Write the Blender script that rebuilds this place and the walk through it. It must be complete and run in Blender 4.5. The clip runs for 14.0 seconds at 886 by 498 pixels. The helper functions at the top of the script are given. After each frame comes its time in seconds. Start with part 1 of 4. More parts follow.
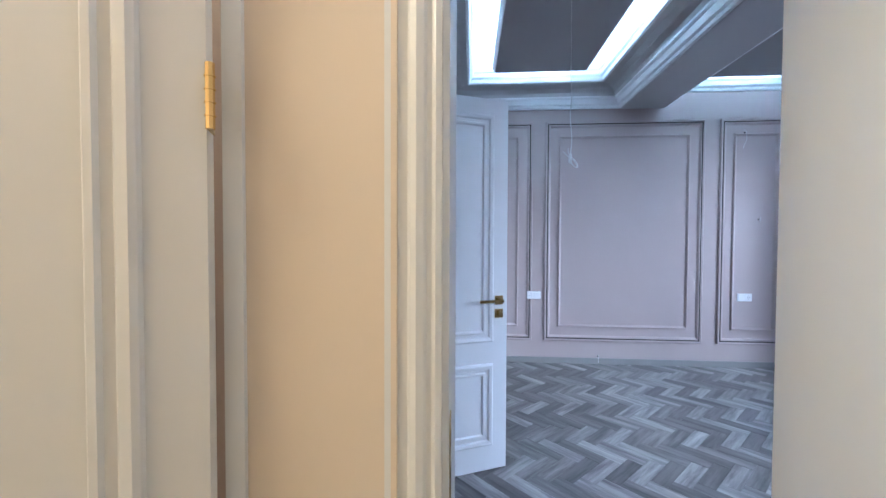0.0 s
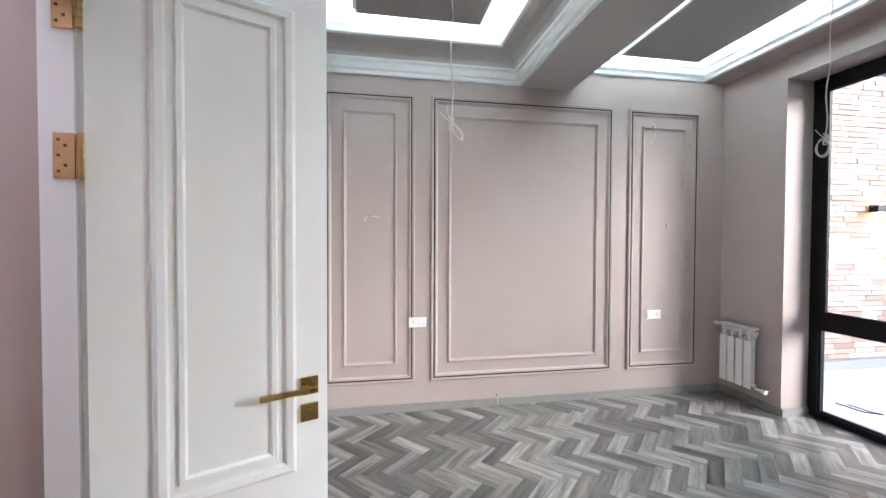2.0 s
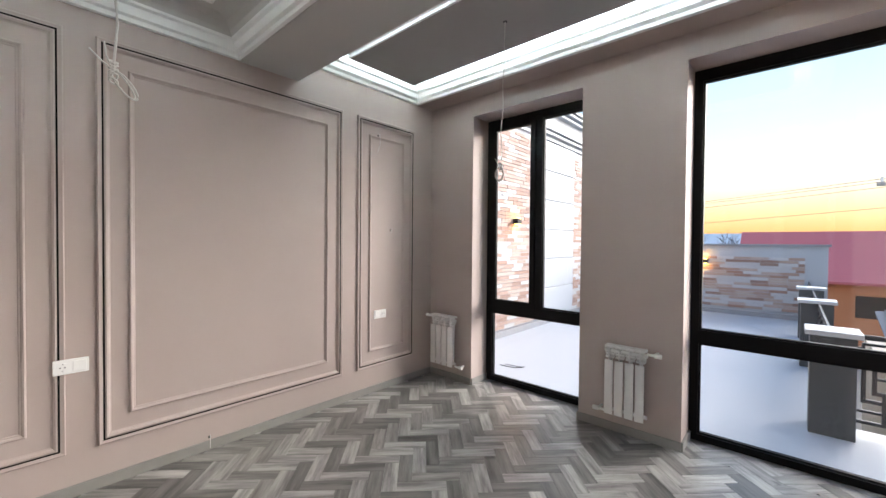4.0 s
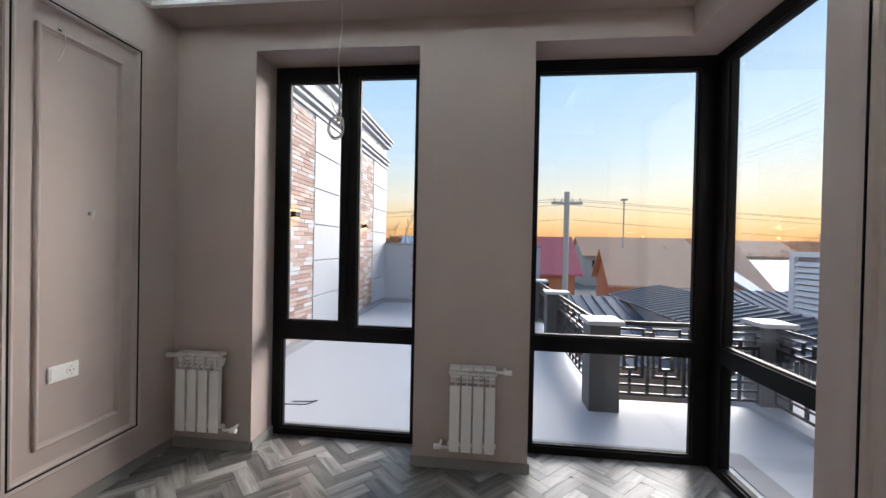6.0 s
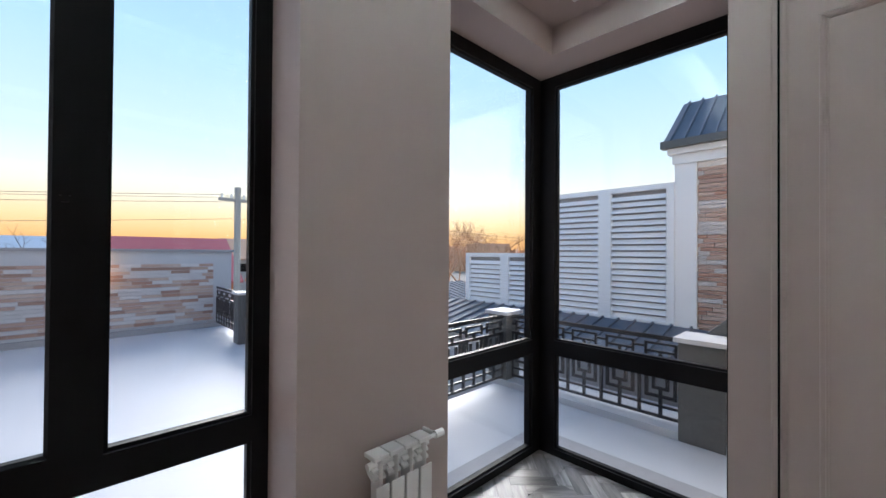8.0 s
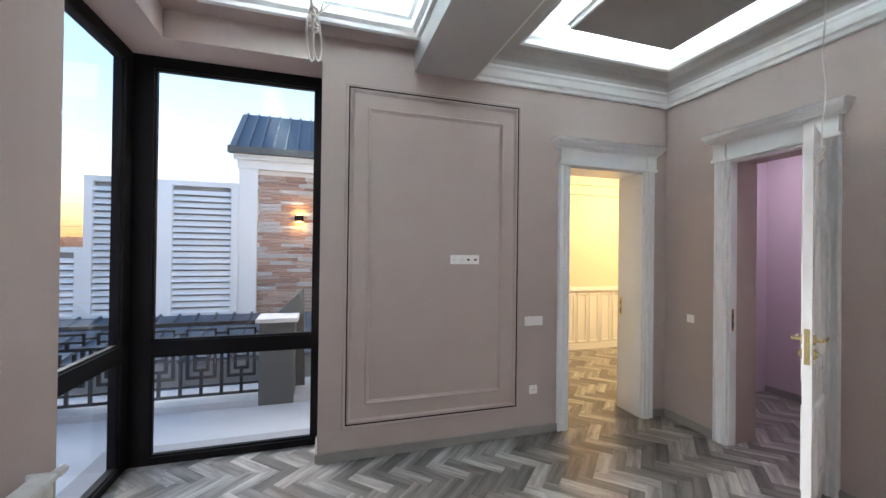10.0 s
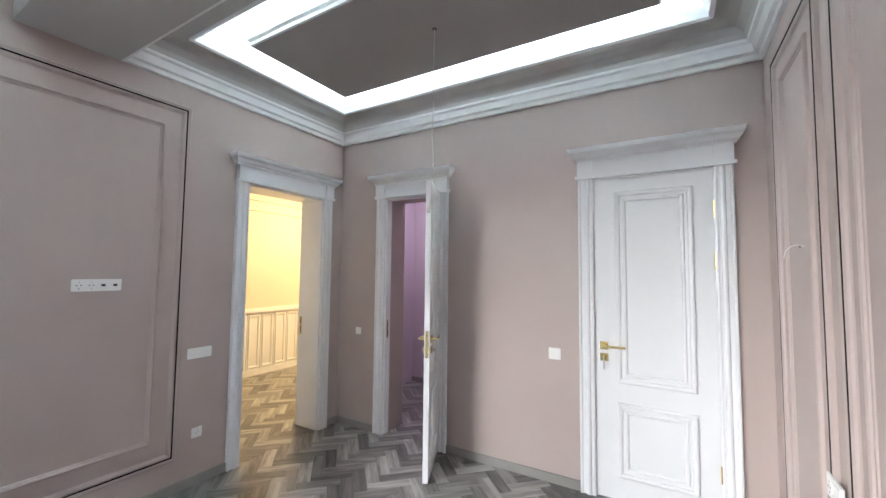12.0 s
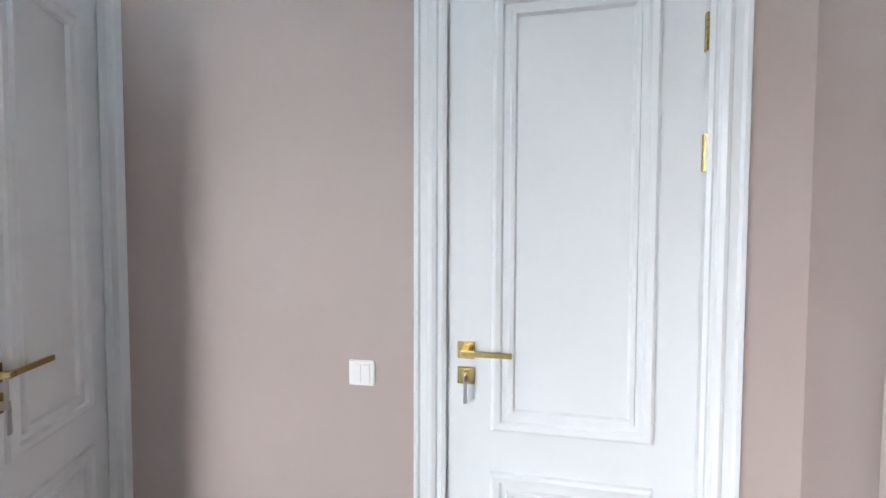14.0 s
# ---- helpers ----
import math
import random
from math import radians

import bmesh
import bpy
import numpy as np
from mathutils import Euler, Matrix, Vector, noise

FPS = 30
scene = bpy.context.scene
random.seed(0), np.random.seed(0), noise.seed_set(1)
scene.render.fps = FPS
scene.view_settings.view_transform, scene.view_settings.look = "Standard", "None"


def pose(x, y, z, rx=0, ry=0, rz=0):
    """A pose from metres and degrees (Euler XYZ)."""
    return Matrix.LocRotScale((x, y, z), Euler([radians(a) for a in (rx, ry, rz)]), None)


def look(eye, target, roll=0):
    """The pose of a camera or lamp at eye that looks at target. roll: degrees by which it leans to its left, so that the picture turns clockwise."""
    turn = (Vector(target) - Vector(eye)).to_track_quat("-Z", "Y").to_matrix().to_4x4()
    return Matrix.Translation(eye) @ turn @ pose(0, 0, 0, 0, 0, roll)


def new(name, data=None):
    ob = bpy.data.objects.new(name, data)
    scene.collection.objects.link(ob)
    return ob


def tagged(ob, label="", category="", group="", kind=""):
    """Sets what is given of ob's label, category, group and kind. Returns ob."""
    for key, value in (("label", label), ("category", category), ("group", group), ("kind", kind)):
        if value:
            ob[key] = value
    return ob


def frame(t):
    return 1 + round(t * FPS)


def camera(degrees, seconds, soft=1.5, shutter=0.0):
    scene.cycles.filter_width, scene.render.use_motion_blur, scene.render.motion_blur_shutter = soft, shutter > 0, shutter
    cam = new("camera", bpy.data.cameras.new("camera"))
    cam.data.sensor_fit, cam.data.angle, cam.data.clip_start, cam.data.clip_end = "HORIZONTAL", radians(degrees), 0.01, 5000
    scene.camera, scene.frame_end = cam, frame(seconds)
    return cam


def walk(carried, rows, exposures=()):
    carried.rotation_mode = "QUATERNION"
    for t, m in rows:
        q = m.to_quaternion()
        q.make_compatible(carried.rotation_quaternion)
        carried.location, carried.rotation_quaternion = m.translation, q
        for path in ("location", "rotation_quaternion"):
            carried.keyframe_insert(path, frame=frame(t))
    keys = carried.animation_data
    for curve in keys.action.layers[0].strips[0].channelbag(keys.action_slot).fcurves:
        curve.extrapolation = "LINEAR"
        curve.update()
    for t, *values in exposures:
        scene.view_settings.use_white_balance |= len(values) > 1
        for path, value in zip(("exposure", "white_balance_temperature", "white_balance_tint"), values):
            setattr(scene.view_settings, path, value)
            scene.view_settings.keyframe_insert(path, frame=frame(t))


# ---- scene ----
cam = camera(97.5, 14.0)
PATH = [
    (0, (0.305, -0.955, 1.363), (0.16, 1.039, 1.313), 0.2),
    (0.5, (0.381, -0.735, 1.342), (0.346, 1.264, 1.296), 0.1),
    (1, (0.474, -0.397, 1.405), (0.513, 1.601, 1.344), 0.0),
    (1.5, (0.6, -0.075, 1.425), (0.747, 1.919, 1.379), 0.2),
    (2, (0.666, 0.152, 1.433), (0.999, 2.124, 1.392), 0.2),
    (2.5, (0.685, 0.315, 1.465), (1.31, 2.214, 1.424), 0.3),
    (3, (0.72, 0.346, 1.46), (1.67, 2.105, 1.425), 0.3),
    (3.5, (0.735, 0.356, 1.469), (1.988, 1.914, 1.434), 0.5),
    (4, (0.776, 0.372, 1.467), (2.263, 1.71, 1.433), 0.5),
    (4.2, (0.794, 0.372, 1.483), (2.355, 1.622, 1.443), 0.7),
    (6.3, (1.593, 1.449, 1.448), (3.592, 1.425, 1.434), 1.1),
    (6.5, (1.714, 1.592, 1.462), (3.704, 1.397, 1.449), 1.1),
    (7, (2.023, 1.912, 1.459), (3.928, 1.305, 1.45), 1.2),
    (7.2, (2.146, 1.986, 1.469), (3.998, 1.232, 1.467), 0.9),
    (9.3, (2.988, 2.683, 1.448), (3.16, 0.691, 1.462), 0.7),
    (9.5, (2.974, 2.738, 1.459), (2.931, 0.738, 1.468), 0.7),
    (10, (2.975, 2.788, 1.461), (2.388, 0.876, 1.473), 0.7),
    (10.5, (2.943, 2.819, 1.478), (1.91, 1.106, 1.486), 0.6),
    (11, (2.935, 2.865, 1.478), (1.57, 1.404, 1.508), 0.6),
    (11.5, (2.959, 2.886, 1.504), (1.371, 1.671, 1.571), 0.7),
    (12, (2.89, 2.904, 1.5), (1.169, 1.893, 1.616), 0.6),
    (12.5, (2.578, 2.903, 1.436), (0.768, 2.062, 1.561), 0.4),
    (13, (2.14, 2.787, 1.415), (0.258, 2.111, 1.466), 0.3),
    (13.5, (1.64, 2.7, 1.384), (-0.297, 2.202, 1.356), 0.4),
    (14, (1.174, 2.641, 1.357), (-0.791, 2.277, 1.285), 0.2),
]
EXPO = [(0, 1.15, 4600, 10), (0.7, 1.35, 4800, 10), (1.2, 1.7, 5700, 9), (1.6, 1.75, 6000, 9), (2.5, 1.55, 6450, 10), (4, 1.25, 6800, 11), (6.3, 0.7, 6700, 11), (7.2, 0.78, 6500, 11), (9.5, 1.35, 6500, 10), (10.5, 1.5, 6400, 10), (12.5, 1.5, 6100, 9), (13.5, 1.6, 5800, 8), (14, 1.5, 6000, 8)]
walk(cam, [(t, look(eye, target, roll)) for t, eye, target, roll in PATH], EXPO)

# ---- light ----
world = bpy.data.worlds.new("sky")
scene.world = world
world.use_nodes = True
wn = world.node_tree.nodes
wl = world.node_tree.links
wn.clear()
w_out = wn.new("ShaderNodeOutputWorld")
w_bg = wn.new("ShaderNodeBackground")
w_sky = wn.new("ShaderNodeTexSky")
w_sky.sky_type = "NISHITA"
w_sky.sun_disc = False
w_sky.sun_elevation = radians(17.7)
w_sky.sun_rotation = radians(123)
w_bg.inputs["Strength"].default_value = 0.10
w_geo = wn.new("ShaderNodeTexCoord")
w_sep = wn.new("ShaderNodeSeparateXYZ")
w_ramp = wn.new("ShaderNodeValToRGB")
w_mix = wn.new("ShaderNodeMix")
w_mix.data_type = "RGBA"
w_mix.blend_type = "MIX"
w_mix.inputs["Factor"].default_value = 0.975
el = w_ramp.color_ramp.elements
el[0].position, el[0].color = 0.0, (4.8, 2.3, 0.95, 1)
el[1].position, el[1].color = 1.0, (1.6, 2.9, 5.4, 1)
for p, c in ((0.03, (6.2, 3.5, 1.4, 1)), (0.07, (6.6, 5.0, 2.8, 1)), (0.125, (6.1, 6.0, 5.2, 1)), (0.22, (4.4, 5.7, 6.6, 1)), (0.40, (3.0, 4.8, 6.9, 1)), (0.6, (2.4, 4.1, 6.6, 1))):
    e = el.new(p)
    e.color = c
wl.new(w_geo.outputs["Generated"], w_sep.inputs[0])
wl.new(w_sep.outputs["Z"], w_ramp.inputs[0])
wl.new(w_sky.outputs[0], w_mix.inputs["A"])
wl.new(w_ramp.outputs[0], w_mix.inputs["B"])
wl.new(w_mix.outputs["Result"], w_bg.inputs[0])
wl.new(w_bg.outputs[0], w_out.inputs[0])


def lamp(name, kind, power, colour, m, **kw):
    d = bpy.data.lights.new(name, kind)
    d.energy, d.color = power, colour
    for k, v in kw.items():
        if k == "size":
            d.size = v
        if k == "size_y":
            d.shape, d.size_y = "RECTANGLE", v
        if k == "angle":
            d.angle = v
        if k == "radius":
            d.shadow_soft_size = v
    ob = new(name, d)
    ob.matrix_world = m
    return ob


lamp("sun", "SUN", 5.0, (1.0, 0.955, 0.93), look((10, -6.5, 3.8), (0, 0, 0)), angle=radians(48))
lamp("hall_ceiling_light", "AREA", 34, (1.0, 0.72, 0.36), look((-1.4, -1.0, 2.95), (-1.4, -1.0, 0)), size=1.2, size_y=0.8)
lamp("hall_downlight", "POINT", 9, (1.0, 0.80, 0.62), pose(0.45, -0.50, 2.95), radius=0.03)
lamp("side_room_light", "AREA", 6, (0.97, 0.87, 1.0), look((-0.9, 0.5, 2.7), (-0.9, 0.5, 0)), size=0.5, size_y=0.5)

# ---- materials ----


def mat(name, colour, rough=0.6, metal=0.0, vary=0.06, scale=6.0, bump=0.05, bump_scale=120.0, emit=None, random_by=None, wood=False, coat=0.0):
    m = bpy.data.materials.new(name)
    m.use_nodes = True
    n, l = m.node_tree.nodes, m.node_tree.links
    b = n["Principled BSDF"]
    b.inputs["Roughness"].default_value = rough
    b.inputs["Metallic"].default_value = metal
    b.inputs["Coat Weight"].default_value = coat
    tc = n.new("ShaderNodeTexCoord")
    no = n.new("ShaderNodeTexNoise")
    no.inputs["Scale"].default_value = scale
    no.inputs["Detail"].default_value = 5
    l.new(tc.outputs["Object"], no.inputs["Vector"])
    hs = n.new("ShaderNodeHueSaturation")
    hs.inputs["Color"].default_value = (*colour, 1)
    mr = n.new("ShaderNodeMapRange")
    mr.inputs["To Min"].default_value = 1 - vary
    mr.inputs["To Max"].default_value = 1 + vary
    l.new(no.outputs["Fac"], mr.inputs["Value"])
    l.new(mr.outputs[0], hs.inputs["Value"])
    if random_by:
        oi = n.new("ShaderNodeObjectInfo")
        ramp = n.new("ShaderNodeValToRGB")
        ramp.color_ramp.interpolation = "CONSTANT"
        e = ramp.color_ramp.elements
        e[0].color = (*random_by[0], 1)
        e[1].position, e[1].color = 1.0 / len(random_by), (*random_by[1], 1)
        for k in range(2, len(random_by)):
            x = e.new(k / len(random_by))
            x.color = (*random_by[k], 1)
        l.new(oi.outputs["Random"], ramp.inputs[0])
        l.new(ramp.outputs[0], hs.inputs["Color"])
    l.new(hs.outputs[0], b.inputs["Base Color"])
    if bump:
        n2 = n.new("ShaderNodeTexNoise")
        n2.inputs["Scale"].default_value = bump_scale
        n2.inputs["Detail"].default_value = 3
        l.new(tc.outputs["Object"], n2.inputs["Vector"])
        bp = n.new("ShaderNodeBump")
        bp.inputs["Strength"].default_value = bump
        bp.inputs["Distance"].default_value = 0.003
        l.new(n2.outputs["Fac"], bp.inputs["Height"])
        l.new(bp.outputs[0], b.inputs["Normal"])
    if emit:
        b.inputs["Emission Color"].default_value = (*emit[0], 1)
        b.inputs["Emission Strength"].default_value = emit[1]
    return m


WALL = mat("wall_paint", (0.425, 0.35, 0.32), 0.55, vary=0.03, scale=2.5, bump=0.12, bump_scale=180)
HALLP = mat("hall_paint", (0.74, 0.65, 0.53), 0.6, vary=0.03, scale=2)
PURP = mat("side_room_paint", (0.50, 0.41, 0.47), 0.6, vary=0.04, scale=2)
WHITE = mat("white_lacquer", (0.76, 0.775, 0.785), 0.32, vary=0.015, scale=3, bump=0.02)
PLAST = mat("white_plaster", (0.8, 0.8, 0.79), 0.6, vary=0.02, scale=4, bump=0.05)
GREYC = mat("grey_ceiling_paint", (0.36, 0.345, 0.33), 0.7, vary=0.02, scale=3)
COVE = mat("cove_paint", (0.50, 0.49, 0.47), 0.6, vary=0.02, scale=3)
BLACK = mat("black_window_frame", (0.004, 0.004, 0.005), 0.5, vary=0.1, scale=20)
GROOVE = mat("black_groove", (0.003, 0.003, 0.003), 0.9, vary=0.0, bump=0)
for m_dark in (BLACK, GROOVE):
    m_dark.node_tree.nodes["Principled BSDF"].inputs["Specular IOR Level"].default_value = 0.15
BRASS = mat("polished_brass", (0.62, 0.47, 0.2), 0.18, 1.0, vary=0.05, scale=30, bump=0)
STEEL = mat("steel_key", (0.5, 0.5, 0.5), 0.3, 1.0, bump=0)
PVC = mat("white_plastic", (0.82, 0.82, 0.8), 0.3, vary=0.0, bump=0)
DARKP = mat("dark_hole", (0.03, 0.03, 0.03), 0.6, vary=0.0, bump=0)
RADW = mat("radiator_enamel", (0.78, 0.77, 0.75), 0.3, vary=0.01, bump=0)
SKIRT = mat("grey_skirting", (0.25, 0.245, 0.225), 0.45, vary=0.12, scale=9, bump=0.05)
TERR = mat("terrace_tile", (0.47, 0.49, 0.52), 0.5, vary=0.05, scale=2)
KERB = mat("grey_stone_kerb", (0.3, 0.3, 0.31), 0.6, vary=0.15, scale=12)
GRAN = mat("grey_granite", (0.09, 0.094, 0.094), 0.45, vary=0.5, scale=40)
CAPST = mat("pale_cap_stone", (0.6, 0.6, 0.6), 0.5, vary=0.08, scale=10)
IRON = mat("black_ironwork", (0.02, 0.02, 0.022), 0.4, vary=0.1, bump=0)
EXTW = mat("exterior_white_stone", (0.44, 0.46, 0.49), 0.6, vary=0.04, scale=3)
LOUV = mat("white_coated_metal", (0.80, 0.82, 0.84), 0.45, vary=0.04, scale=3)
ROOF = mat("grey_metal_roof", (0.085, 0.11, 0.145), 0.75, 0.0, vary=0.12, scale=2)
LED = mat("led_strip", (0.9, 0.9, 0.9), 0.5, vary=0, bump=0, emit=((0.74, 0.91, 1.0), 43.0))
CORD = mat("pale_cable", (0.6, 0.58, 0.55), 0.5, vary=0, bump=0)
GROUND = mat("ground_earth", (0.16, 0.14, 0.12), 0.9, vary=0.3, scale=0.3)
def plank_mat(name, by_island, TONES):
    m = bpy.data.materials.new(name)
    m.use_nodes = True
    n, l = m.node_tree.nodes, m.node_tree.links
    b = n["Principled BSDF"]
    b.inputs["Roughness"].default_value = 0.3
    src = n.new("ShaderNodeNewGeometry").outputs["Random Per Island"] if by_island else n.new("ShaderNodeObjectInfo").outputs["Random"]
    ramp = n.new("ShaderNodeValToRGB")
    ramp.color_ramp.interpolation = "CONSTANT"
    e = ramp.color_ramp.elements
    e[0].color = (*TONES[0], 1)
    e[1].position, e[1].color = 1 / len(TONES), (*TONES[1], 1)
    for k in range(2, len(TONES)):
        x = e.new(k / len(TONES))
        x.color = (*TONES[k], 1)
    l.new(src, ramp.inputs[0])
    tc = n.new("ShaderNodeTexCoord")
    mp = n.new("ShaderNodeMapping")
    mp.inputs["Scale"].default_value = (1.0, 9.5, 1)
    l.new(tc.outputs["Object"], mp.inputs["Vector"])
    off = n.new("ShaderNodeVectorMath")
    off.operation = "ADD"
    mul = n.new("ShaderNodeMath")
    mul.operation = "MULTIPLY"
    mul.inputs[1].default_value = 37.0
    l.new(src, mul.inputs[0])
    l.new(mp.outputs[0], off.inputs[0])
    l.new(mul.outputs[0], off.inputs[1])
    no = n.new("ShaderNodeTexNoise")
    no.inputs["Scale"].default_value = 2.2
    no.inputs["Detail"].default_value = 6
    no.inputs["Roughness"].default_value = 0.65
    l.new(off.outputs[0], no.inputs["Vector"])
    mr = n.new("ShaderNodeMapRange")
    mr.inputs["From Min"].default_value = 0.36
    mr.inputs["From Max"].default_value = 0.64
    mr.inputs["To Min"].default_value = 0.48
    mr.inputs["To Max"].default_value = 1.45
    l.new(no.outputs["Fac"], mr.inputs["Value"])
    hs = n.new("ShaderNodeHueSaturation")
    l.new(ramp.outputs[0], hs.inputs["Color"])
    l.new(mr.outputs[0], hs.inputs["Value"])
    l.new(hs.outputs[0], b.inputs["Base Color"])
    rr = n.new("ShaderNodeMapRange")
    rr.inputs["To Min"].default_value = 0.22
    rr.inputs["To Max"].default_value = 0.42
    l.new(no.outputs["Fac"], rr.inputs["Value"])
    l.new(rr.outputs[0], b.inputs["Roughness"])
    bp = n.new("ShaderNodeBump")
    bp.inputs["Strength"].default_value = 0.15
    bp.inputs["Distance"].default_value = 0.001
    l.new(no.outputs["Fac"], bp.inputs["Height"])
    l.new(bp.outputs[0], b.inputs["Normal"])
    return m


TONE_SETS = [[(0.26, 0.25, 0.235), (0.32, 0.308, 0.288), (0.28, 0.265, 0.25)], [(0.12, 0.113, 0.105), (0.155, 0.146, 0.136), (0.105, 0.098, 0.092)], [(0.19, 0.182, 0.168), (0.155, 0.147, 0.137), (0.22, 0.208, 0.19)]]
PLANKS = [(plank_mat("wood_plank", False, t), plank_mat("wood_plank_field", True, t)) for t in TONE_SETS]

gl = bpy.data.materials.new("window_glass")
gl.use_nodes = True
gn, gk = gl.node_tree.nodes, gl.node_tree.links
gn.clear()
g_out = gn.new("ShaderNodeOutputMaterial")
g_mix = gn.new("ShaderNodeMixShader")
g_tr = gn.new("ShaderNodeBsdfTransparent")
g_tr.inputs["Color"].default_value = (0.97, 0.98, 0.99, 1)
g_gl = gn.new("ShaderNodeBsdfGlossy")
g_gl.inputs["Roughness"].default_value = 0.0
g_fr = gn.new("ShaderNodeLayerWeight")
g_fr.inputs["Blend"].default_value = 0.5
g_pw = gn.new("ShaderNodeMath")
g_pw.operation = "POWER"
g_pw.inputs[1].default_value = 4.0
g_mr = gn.new("ShaderNodeMapRange")
g_mr.inputs["To Min"].default_value = 0.03
g_mr.inputs["To Max"].default_value = 0.6
gk.new(g_fr.outputs["Facing"], g_pw.inputs[0])
gk.new(g_pw.outputs[0], g_mr.inputs["Value"])
gk.new(g_mr.outputs[0], g_mix.inputs[0])
gk.new(g_tr.outputs[0], g_mix.inputs[1])
gk.new(g_gl.outputs[0], g_mix.inputs[2])
gk.new(g_mix.outputs[0], g_out.inputs[0])
GLASS = gl

# ---- mesh helpers ----


def bx(bm, x0, y0, z0, x1, y1, z1):
    v = [bm.verts.new(p) for p in ((x0, y0, z0), (x1, y0, z0), (x1, y1, z0), (x0, y1, z0), (x0, y0, z1), (x1, y0, z1), (x1, y1, z1), (x0, y1, z1))]
    for f in ((0, 3, 2, 1), (4, 5, 6, 7), (0, 1, 5, 4), (1, 2, 6, 5), (2, 3, 7, 6), (3, 0, 4, 7)):
        bm.faces.new([v[i] for i in f])


def extrude(bm, pts, z0, z1):
    a = [bm.verts.new((x, y, z0)) for x, y in pts]
    b = [bm.verts.new((x, y, z1)) for x, y in pts]
    n = len(pts)
    for i in range(n):
        bm.faces.new((a[i], a[(i + 1) % n], b[(i + 1) % n], b[i]))
    bm.faces.new(a[::-1])
    bm.faces.new(b)


def sweep_x(bm, pts, x0, x1):
    """A profile of (y, z) points run along x."""
    a = [bm.verts.new((x0, y, z)) for y, z in pts]
    b = [bm.verts.new((x1, y, z)) for y, z in pts]
    n = len(pts)
    for i in range(n):
        bm.faces.new((a[i], a[(i + 1) % n], b[(i + 1) % n], b[i]))
    bm.faces.new(a[::-1])
    bm.faces.new(b)


def ring(bm, u0, v0, u1, v1, prof, to=lambda u, v, n: (u, n, v), closed=True):
    """A mitred moulding round a rectangle: prof is (inset, proud) points."""
    loops = []
    for d, p in prof:
        loops.append([bm.verts.new(to(u, v, p)) for u, v in ((u0 + d, v0 + d), (u1 - d, v0 + d), (u1 - d, v1 - d), (u0 + d, v1 - d))])
    m = len(loops)
    for k in range(m if closed else m - 1):
        a, b = loops[k], loops[(k + 1) % m]
        for i in range(4):
            bm.faces.new((a[i], a[(i + 1) % 4], b[(i + 1) % 4], b[i]))


def tube(bm, pts, r, n=6):
    pts = [Vector(p) for p in pts]
    rings = []
    for i, p in enumerate(pts):
        d = (pts[min(i + 1, len(pts) - 1)] - pts[max(i - 1, 0)]).normalized()
        q = d.to_track_quat("Z", "Y")
        rings.append([bm.verts.new(p + q @ Vector((r * math.cos(2 * math.pi * k / n), r * math.sin(2 * math.pi * k / n), 0))) for k in range(n)])
    for a, b in zip(rings, rings[1:]):
        for k in range(n):
            bm.faces.new((a[k], a[(k + 1) % n], b[(k + 1) % n], b[k]))
    bm.faces.new(rings[0][::-1])
    bm.faces.new(rings[-1])


def part(name, bm, material, parent=None, label="", m=None, smooth=False):
    bmesh.ops.recalc_face_normals(bm, faces=bm.faces)
    me = bpy.data.meshes.new(name)
    bm.to_mesh(me)
    bm.free()
    me.materials.append(material)
    if smooth:
        me.shade_smooth()
    ob = new(name, me)
    if m is not None:
        ob.matrix_world = m
    if parent is not None:
        ob.parent = parent
    if label:
        ob["label"] = label
    return ob


def boxes(name, rows, material, parent=None, label="", m=None, bevel=0.0):
    bm = bmesh.new()
    for r in rows:
        bx(bm, *r)
    if bevel:
        bmesh.ops.bevel(bm, geom=bm.edges[:], offset=bevel, segments=1, affect="EDGES")
    return part(name, bm, material, parent, label, m)


def thing(name, label, category, m=None, group="", kind=""):
    e = new(name)
    e.empty_display_size = 0.1
    if m is not None:
        e.matrix_world = m
    return tagged(e, label, category, group, kind)


# ---- plan ----
W, L = 3.94, 3.40
HEAD = 2.755
TOP = 3.32
S_DOOR = (0.255, 1.03, 2.185)
P_DOOR = (0.578, 1.160, 2.185)
C_DOOR = (2.437, 3.141, 2.165)
WIN = (1.68, 2.815)
CW_N, CW_S, GLX, GLY, S_END = 0.936, -0.28, 4.20, -0.28, 3.0
BEAM = (1.90, 2.355)
SOFF_X, SOFF_Y, SOFF_Z = 3.715, 0.14, 2.935
T = 0.28

# walls
boxes("wall_north", [(-T, L, 0, W + 0.3, L + T, TOP)], WALL)
boxes("wall_west", [(-0.3, -0.26, 0, 0, P_DOOR[0], TOP), (-0.3, P_DOOR[0], P_DOOR[2], 0, P_DOOR[1], TOP), (-0.3, P_DOOR[1], 0, 0, C_DOOR[0], TOP),
                    (-0.3, C_DOOR[0], C_DOOR[2], 0, C_DOOR[1], TOP), (-0.3, C_DOOR[1], 0, 0, L, TOP)], WALL)
boxes("wall_south", [(0, -T, 0, S_DOOR[0], 0, TOP), (S_DOOR[0], -T, S_DOOR[2], S_DOOR[1], 0, TOP), (S_DOOR[1], -T, 0, S_END, 0, TOP), (S_END, GLY - 0.035, HEAD, W, 0, TOP)], WALL)
